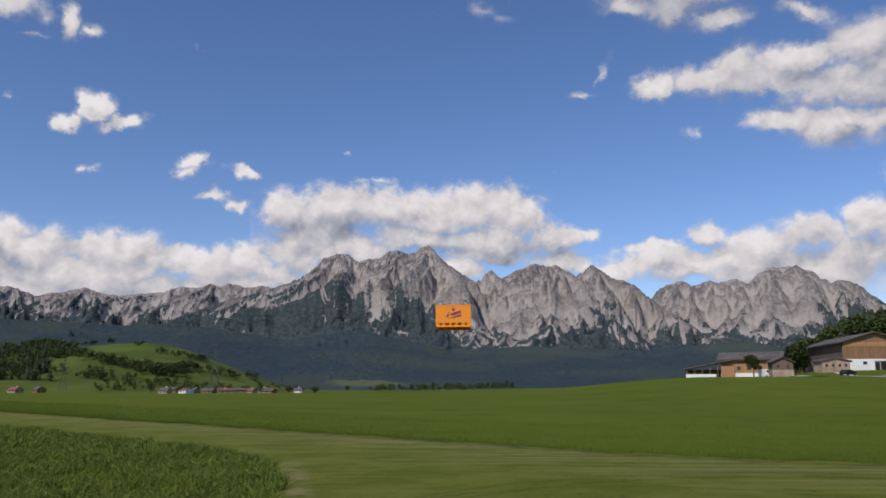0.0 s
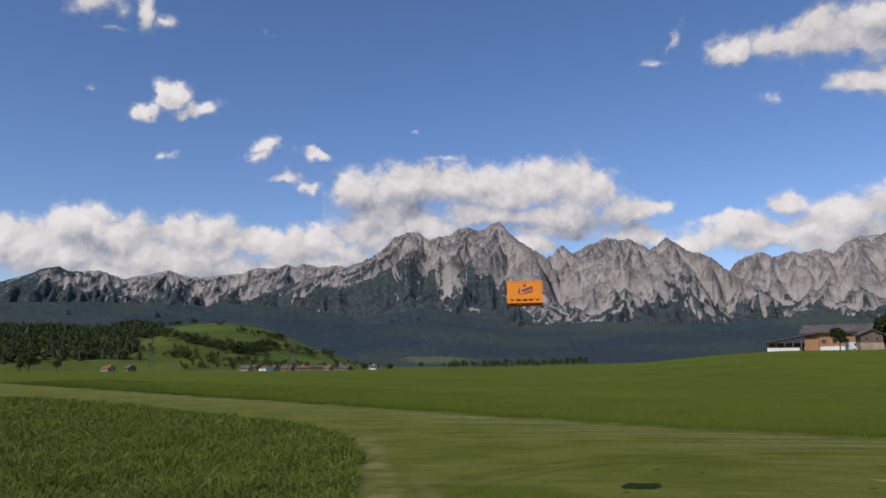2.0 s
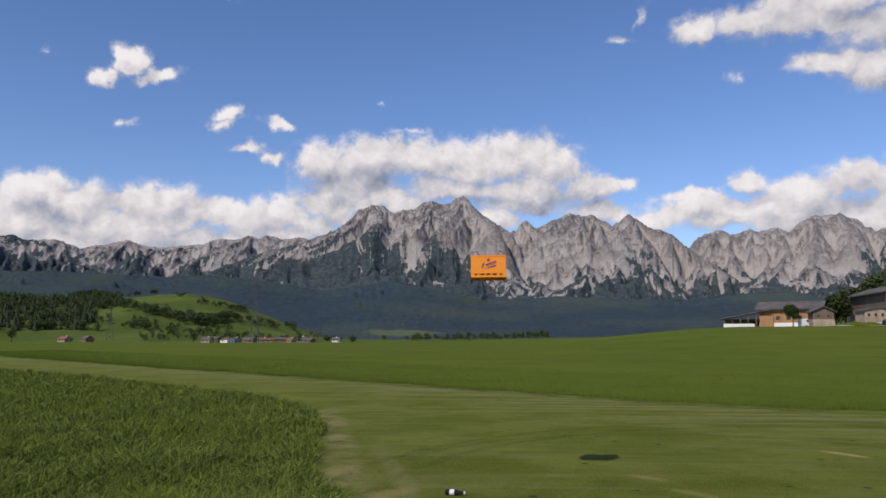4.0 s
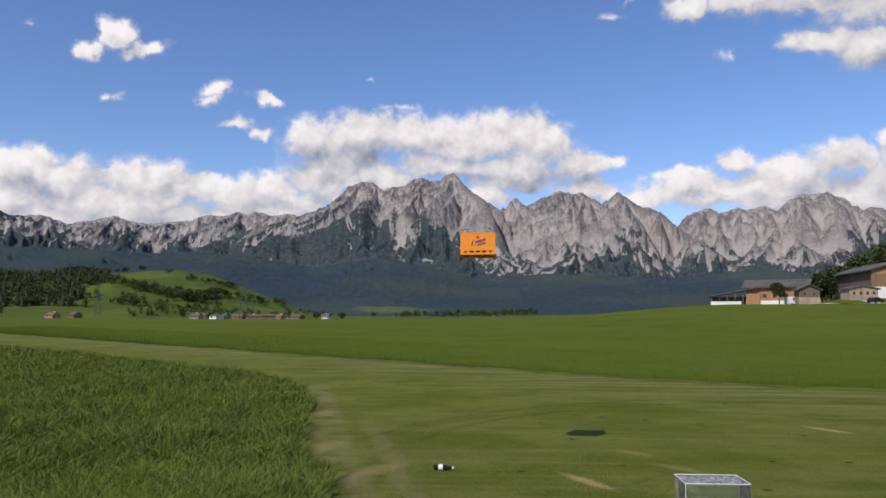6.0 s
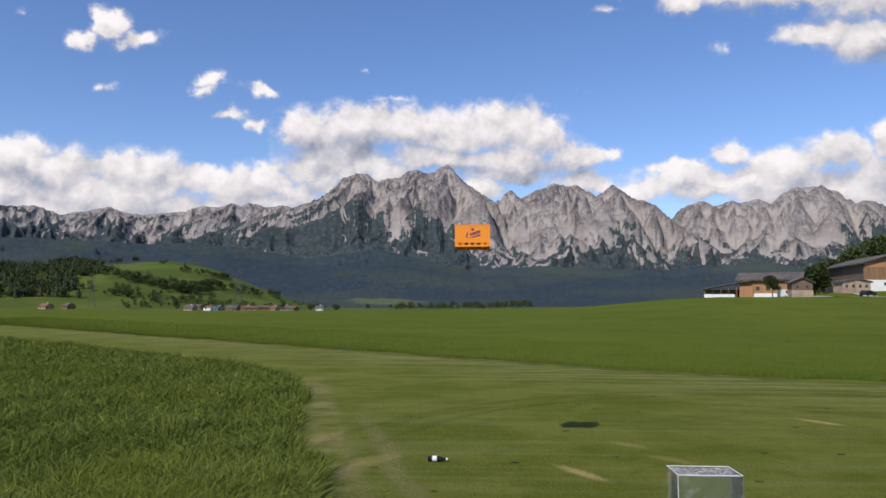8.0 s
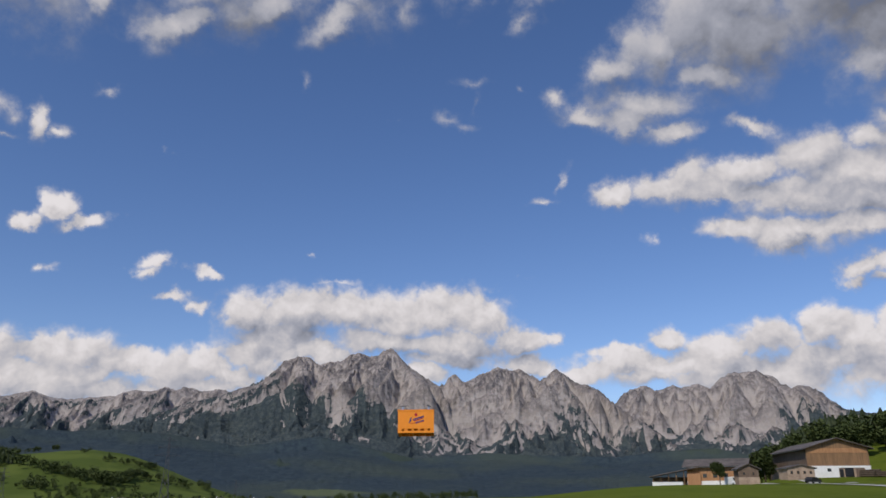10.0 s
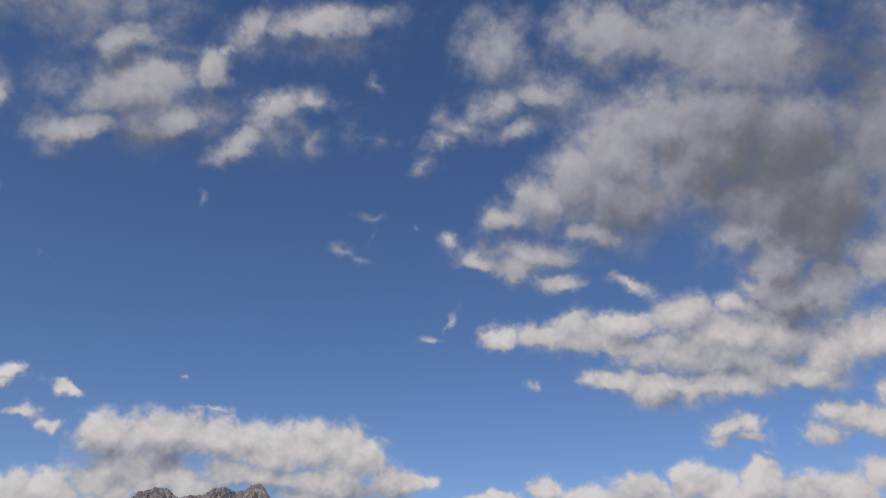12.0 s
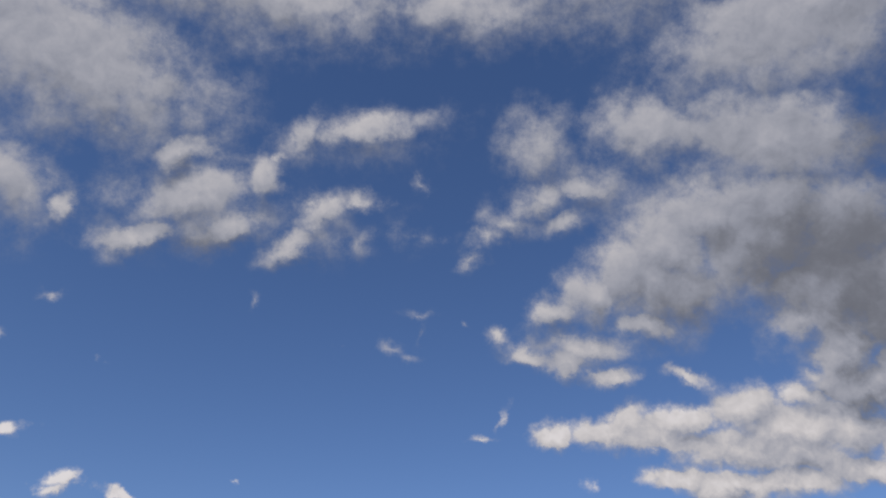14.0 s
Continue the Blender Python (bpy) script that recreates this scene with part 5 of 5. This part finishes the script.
def pylon(bearing, r, tall, spread):
    """A lattice transmission tower."""
    top = thing("pylon", at(bearing, r, 20), "tall grey steel lattice power pylon", "pylon", "pylons in the valley")
    g = max(0.07, tall * 0.0036)
    levels = [0, 0.2, 0.38, 0.54, 0.68, 0.80, 0.90, 1.0]
    half = [spread * (1 - h) ** 1.4 + spread * 0.10 for h in levels]
    for sx in (-1, 1):
        for sy in (-1, 1):
            bm = bmesh.new()
            for (h0, a), (h1, b) in zip(zip(levels, half), zip(levels[1:], half[1:])):
                rod(bm, (sx * a, sy * a, h0 * tall), (sx * b, sy * b, h1 * tall), g, g, 4)
            part("leg", bm, DARK_STEEL, top)
    for (h0, a), (h1, b) in zip(zip(levels, half), zip(levels[1:], half[1:])):
        bm = bmesh.new()
        for s in (-1, 1):
            rod(bm, (-a, s * a, h0 * tall), (b, s * b, h1 * tall), g * 0.6, None, 4)
            rod(bm, (a, s * a, h0 * tall), (-b, s * b, h1 * tall), g * 0.6, None, 4)
            rod(bm, (s * a, -a, h0 * tall), (s * b, b, h1 * tall), g * 0.6, None, 4)
        part("bracing", bm, DARK_STEEL, top)
    for h, reach in ((0.72, 0.20), (0.84, 0.16), (0.95, 0.11)):
        bm = bmesh.new()
        rod(bm, (-reach * tall, 0, h * tall), (reach * tall, 0, h * tall), g * 0.9, None, 4)
        rod(bm, (-reach * tall, 0, h * tall), (0, 0, (h + 0.05) * tall), g * 0.6, None, 4)
        rod(bm, (reach * tall, 0, h * tall), (0, 0, (h + 0.05) * tall), g * 0.6, None, 4)
        part("crossarm", bm, DARK_STEEL, top)


pylon(-16.95, 690, 54, 3.6)
pylon(-26.9, 800, 30, 3.0)
pylon(-12.15, 700, 20, 2.0)

# ---- trees ----


def conifer_shape(V, F, x, y, z, tall, wide, rng, tiers=6, n=7):
    """Adds a spruce: ragged skirts of branches round a pole."""
    for k in range(tiers):
        f = k / tiers
        zt, zb = z + tall * min(1.0, f + 1.7 / tiers), z + tall * max(0.06, f - 0.02)
        r = wide * (1 - f) ** 0.85 * rng.uniform(0.85, 1.15)
        i = len(V)
        V.append((x, y, zt))
        a0 = rng.uniform(0, 6.3)
        for j in range(n):
            rr = r * rng.uniform(0.65, 1.2)
            a = a0 + math.tau * j / n
            V.append((x + rr * math.cos(a), y + rr * math.sin(a), zb + rng.uniform(-0.03, 0.03) * tall))
        for j in range(n):
            F.append((i, i + 1 + j, i + 1 + (j + 1) % n))


def clump_shape(V, F, x, y, z, tall, wide, rng, count=70, leaf=1.0):
    """Adds a broadleaf crown: many tilted leaf clumps in an uneven outline."""
    lobes = [(rng.uniform(-0.45, 0.45) * wide, rng.uniform(-0.45, 0.45) * wide, rng.uniform(0.38, 0.80) * tall, rng.uniform(0.45, 0.75) * wide) for _ in range(6)]
    for _ in range(count):
        lx, ly, lz, lr = rng.choice(lobes)
        d = Vector((rng.gauss(0, 1), rng.gauss(0, 1), rng.gauss(0, 0.8))).normalized() * lr * rng.uniform(0.6, 1.05)
        c = Vector((x + lx, y + ly, z + lz)) + d
        c.z = max(c.z, z + tall * 0.12)
        s = wide * rng.uniform(0.09, 0.17) * leaf
        t = Euler((rng.uniform(-0.9, 0.9), rng.uniform(-0.9, 0.9), rng.uniform(0, 6.3))).to_matrix()
        i = len(V)
        for u, v in ((-1, -0.6), (0.2, -1), (1, 0.1), (0.4, 0.9), (-0.7, 0.8)):
            V.append(tuple(c + t @ Vector((u * s * rng.uniform(0.7, 1.1), v * s, rng.uniform(-0.3, 0.3) * s))))
        F.append((i, i + 1, i + 2))
        F.append((i, i + 2, i + 3, i + 4))


def forest(name, places, conifer, mat, label, seed):
    V, F, rng = [], [], random.Random(seed)
    for x, y, tall, wide in places:
        z = float(lie(x, y)) - 0.3
        if conifer:
            conifer_shape(V, F, x, y, z, tall, wide, rng, 5, 6)
        else:
            clump_shape(V, F, x, y, z, tall, wide, rng, 120)
    return tagged(sheet(name, V, F, mat, False), label, "forest", kind="stuff")


def scatter(n, a0, a1, r0, r1, tall, rng, keep=None, slim=0.22):
    out = []
    while len(out) < n:
        a, r = rng.uniform(a0, a1), rng.uniform(r0, r1)
        x, y = flat(a, r)
        if keep is None or keep(a, r, x, y):
            t = rng.uniform(*tall)
            out.append((x, y, t, t * slim * rng.uniform(0.8, 1.2)))
    return out


rng = random.Random(12)
def on_slope(bearing, rise):
    """The first place along a bearing where the land shows at a given rise, in degrees."""
    r = np.arange(640, 1160, 4.0)
    a = radians(bearing * CHART)
    z = lie(r * math.sin(a), r * math.cos(a))
    seen = np.degrees(np.arctan2(z - 1.65, r))
    k = int(np.argmax(seen >= rise)) if (seen >= rise).any() else int(np.argmax(seen))
    return r[k] * math.sin(a), r[k] * math.cos(a)


def hedge(line, count, tall, spread, rng, slim=0.42):
    """Trees along a line of (bearing, rise) over the hill."""
    out = []
    for _ in range(count):
        f = rng.uniform(0, len(line) - 1.001)
        (b0, e0), (b1, e1) = line[int(f)], line[int(f) + 1]
        x, y = on_slope(b0 + (b1 - b0) * (f % 1) + rng.gauss(0, spread), e0 + (e1 - e0) * (f % 1) + rng.gauss(0, spread * 0.35))
        t = rng.uniform(*tall)
        out.append((x, y, t, t * slim * rng.uniform(0.75, 1.25)))
    return out


# wooded flank and hedges of the green hill
def wooded(a, r, x, y):
    return fbm(x / 110, y / 110, 3) + 0.05 * (-a - 28.0) > 0.40 and r > 840 + 60 * fbm(x / 60, 3, 2)


flank = scatter(1500, -62, -25.5, 830, 1150, (7, 15), rng, wooded, 0.30)
forest("spruce_forest", flank, True, NEEDLES, "dense dark spruce wood on the hillside", 1)
mixed = scatter(1500, -56, -25.0, 825, 1150, (7, 13), rng, wooded, 0.46)
forest("mixed_forest", mixed, False, LEAVES, "dark broadleaf trees among the spruces on the hillside", 9)
belt = hedge([(-29.0, 2.9), (-27.7, 2.6), (-24.5, 1.6), (-21.0, 0.95), (-19.3, 0.85)], 130, (8, 15), 0.28, rng)
belt += hedge([(-21.0, 2.5), (-19.2, 2.15), (-17.4, 1.85)], 46, (5, 9), 0.14, rng)
belt += hedge([(-20.5, 1.0), (-18.6, 1.3), (-16.6, 0.9), (-14.0, 0.5)], 60, (7, 13), 0.25, rng)
belt += hedge([(-28.2, 1.0), (-25.0, 0.7), (-22.0, 0.3), (-19.0, 0.1)], 55, (6, 11), 0.5, rng)
belt += hedge([(-24.2, 3.35), (-23.9, 3.35)], 5, (7, 10), 0.1, rng)
belt += hedge([(-22.5, 2.95), (-22.0, 2.85)], 6, (5, 7), 0.12, rng)
belt += hedge([(-27.2, 2.9), (-25.0, 2.95)], 14, (6, 10), 0.2, rng)
belt += hedge([(-24.5, -0.05), (-18.0, -0.1), (-10.5, -0.1)], 75, (3.5, 8), 0.4, rng)
forest("hedgerow_trees", belt, False, LEAVES, "dark hedgerow trees across the green hill", 2)
line = []
for _ in range(150):
    a = rng.choice((-4.6, -2.2, -0.6, 1.2, 2.6, 4.2)) + rng.gauss(0, 0.7)
    x, y = flat(a, rng.uniform(820, 980))
    t = rng.uniform(4, 12)
    line.append((x, y, t, t * 0.32))
forest("valley_tree_belt", line, False, LEAVES, "dark belt of trees along the valley floor", 3)
# wooded slope behind the barn
def above_farm(a, r, x, y):
    return a > 34.5 or r > 330 + (34 - a) * 8


slope = scatter(1100, 27, 66, 300, 560, (7, 13), rng, above_farm, 0.30)
forest("spruce_forest", slope, True, NEEDLES, "dense dark spruce wood on the slope above the farm", 4)
slope = scatter(800, 27, 60, 300, 520, (7, 11), rng, above_farm, 0.48)
forest("mixed_forest", slope, False, LEAVES, "dark green broadleaf wood on the slope above the farm", 5)


def tree(name, m, tall, wide, seed, label, count=520):
    top = thing(name, m, label, "tree", "trees by the farm and village")
    rng = random.Random(seed)
    bm = bmesh.new()
    rod(bm, (0, 0, -0.3), (0.1, 0, tall * 0.35), tall * 0.026, tall * 0.018, 8)
    rod(bm, (0.1, 0, tall * 0.35), (0, 0.1, tall * 0.75), tall * 0.018, tall * 0.006, 7)
    for _ in range(7):
        a, h = rng.uniform(0, 6.3), rng.uniform(0.25, 0.6) * tall
        rod(bm, (0.05, 0, h), (math.cos(a) * wide * 0.6, math.sin(a) * wide * 0.6, h + 0.2 * tall), tall * 0.009, tall * 0.003, 5)
    part("trunk", bm, BARK, top)
    V, F = [], []
    clump_shape(V, F, 0, 0, 0, tall, wide, rng, count, 0.6)
    lobes = sheet("crown", V, F, LEAVES, False)
    lobes.parent = top
    return top


for k, (b, r, t, wd) in enumerate([(22.5, 226, 7.6, 1.9), (25.45, 250, 9.0, 3.6), (25.9, 262, 10.5, 4.0), (25.2, 262, 7.5, 3.0), (26.3, 285, 11, 4.4), (27.2, 300, 11, 4.6),
                                   (28.4, 305, 12, 5.0), (29.4, 312, 12, 5.2), (30.6, 318, 13, 5.2), (31.7, 322, 13, 5.2), (33.0, 330, 14, 5.5)]):
    tree("broadleaf_tree", at(b, r), t, wd, 30 + k, "full green broadleaf tree beside the farm buildings", 3200)
for k, (b, r, t, wd) in enumerate([(-32.9, 640, 13, 4.2), (-35.1, 650, 11, 3.8), (-34.6, 655, 12, 3.5), (-21.3, 720, 10, 4.0), (-11.6, 715, 9, 3.6), (-9.7, 740, 8, 4.2), (-7.3, 780, 8, 3)]):
    tree("broadleaf_tree", at(b, r), t, wd, 60 + k, "lone dark broadleaf tree on the meadow", 700)

# ---- grass ----


def blades(name, count, pick, tall, wide, mat, label, seed, lean=0.5):
    """Bent grass blades, three corners wide at the foot and two bends high, as one sheet of stuff."""
    rs = np.random.RandomState(seed)
    x, y = pick(rs, count)
    n = len(x)
    r = np.hypot(x, y)
    z = lie(x, y)
    patch = 0.55 + 0.9 * fbm(x / 1.3 + 4, y / 1.3, 3)
    h = rs.uniform(tall[0], tall[1], n) * patch
    a, b = rs.uniform(0, 2 * np.pi, n), rs.uniform(0, 2 * np.pi, n)
    wd = wide * (0.7 + 0.6 * rs.rand(n)) * (1 + r / 30)
    ln = h * lean * rs.rand(n)
    ux, uy = np.cos(a) * wd / 2, np.sin(a) * wd / 2
    lx, ly = np.cos(b) * ln, np.sin(b) * ln
    P = np.empty((n, 5, 3))
    P[:, 0] = np.stack([x - ux, y - uy, z - 0.01], 1)
    P[:, 1] = np.stack([x + ux, y + uy, z - 0.01], 1)
    P[:, 2] = np.stack([x + ux * 0.8 + lx * 0.35, y + uy * 0.8 + ly * 0.35, z + h * 0.6], 1)
    P[:, 3] = np.stack([x - ux * 0.8 + lx * 0.35, y - uy * 0.8 + ly * 0.35, z + h * 0.6], 1)
    P[:, 4] = np.stack([x + lx, y + ly, z + h], 1)
    me = bpy.data.meshes.new(name)
    i = np.arange(n)[:, None] * 5
    me.vertices.add(5 * n)
    me.vertices.foreach_set("co", P.astype(np.float32).ravel())
    me.loops.add(7 * n)
    me.loops.foreach_set("vertex_index", (i + np.array([0, 1, 2, 3, 3, 2, 4])).astype(np.int32).ravel())
    me.polygons.add(2 * n)
    me.polygons.foreach_set("loop_start", (np.arange(n)[:, None] * 7 + np.array([0, 4])).astype(np.int32).ravel())
    me.polygons.foreach_set("loop_total", np.tile(np.array([4, 3], np.int32), n))
    me.update(calc_edges=True)
    me.materials.append(mat)
    return tagged(new(name, me), label, "grass", kind="stuff")


def long_patch(rs, count):
    """The unmown corner: left of the strip's near side, with a rounded end."""
    u = rs.rand(count)
    r = 5.5 + 40 * u ** 2.0
    a = np.radians(rs.uniform(-42, -5, count))
    x, y = r * np.sin(a), r * np.cos(a)
    wob = 0.5 * (fbm(x / 1.5, y / 1.5, 3) - 0.5)
    side = (-1.33 - (y - 6.6) * 0.225) - x + wob
    end = 18.6 + np.clip(-4.5 - x, -9, 60) * 1.15 - 0.012 * np.clip(-4.5 - x, 0, 60) ** 2 - y + wob
    keep = (side > 0) & (end > 0) & ((side > 1.6) | (end > 1.6) | (np.hypot(side - 1.6, end - 1.6) < 1.6))
    return x[keep], y[keep]


def far_meadow(rs, count):
    """The tall meadow beyond the strip, thick along its near side."""
    x = rs.uniform(-55, 45, count)
    a = 0.95 * (7.7 - x)
    y = 17.0 + 0.5 * (a + np.sqrt(a * a + 6.0)) + 0.1 + 0.8 * (value(x * 0.9, x * 0) - 0.5) + 20 * rs.rand(count) ** 3.0
    return x, y


blades("long_grass", 300000, long_patch, (0.09, 0.24), 0.0085, BLADES, "tall uncut green grass with a few dry stems", 5, 2.2)
blades("meadow_grass", 150000, far_meadow, (0.05, 0.11), 0.0045, CROP, "even tall green meadow grass beyond the strip", 6, 0.6)
blades("meadow_weeds", 45000, long_patch, (0.08, 0.19), 0.022, WEED, "broad-leaved weeds among the uncut grass", 8, 1.6)


def mown_near(rs, count):
    """The mown ground in front, thinning out with distance."""
    r = 6.0 + 14 * rs.rand(count) ** 1.6
    a = np.radians(rs.uniform(-16, 40, count))
    x, y = r * np.sin(a), r * np.cos(a)
    keep = (x > -1.0 - (y - 6.6) * 0.235) & (fbm(x / 0.8, y / 0.8, 3) > 0.2)
    return x[keep], y[keep]


blades("mown_grass", 40000, mown_near, (0.006, 0.016), 0.005, STUBBLE, "short mown grass, pale and green mixed", 10, 1.4)
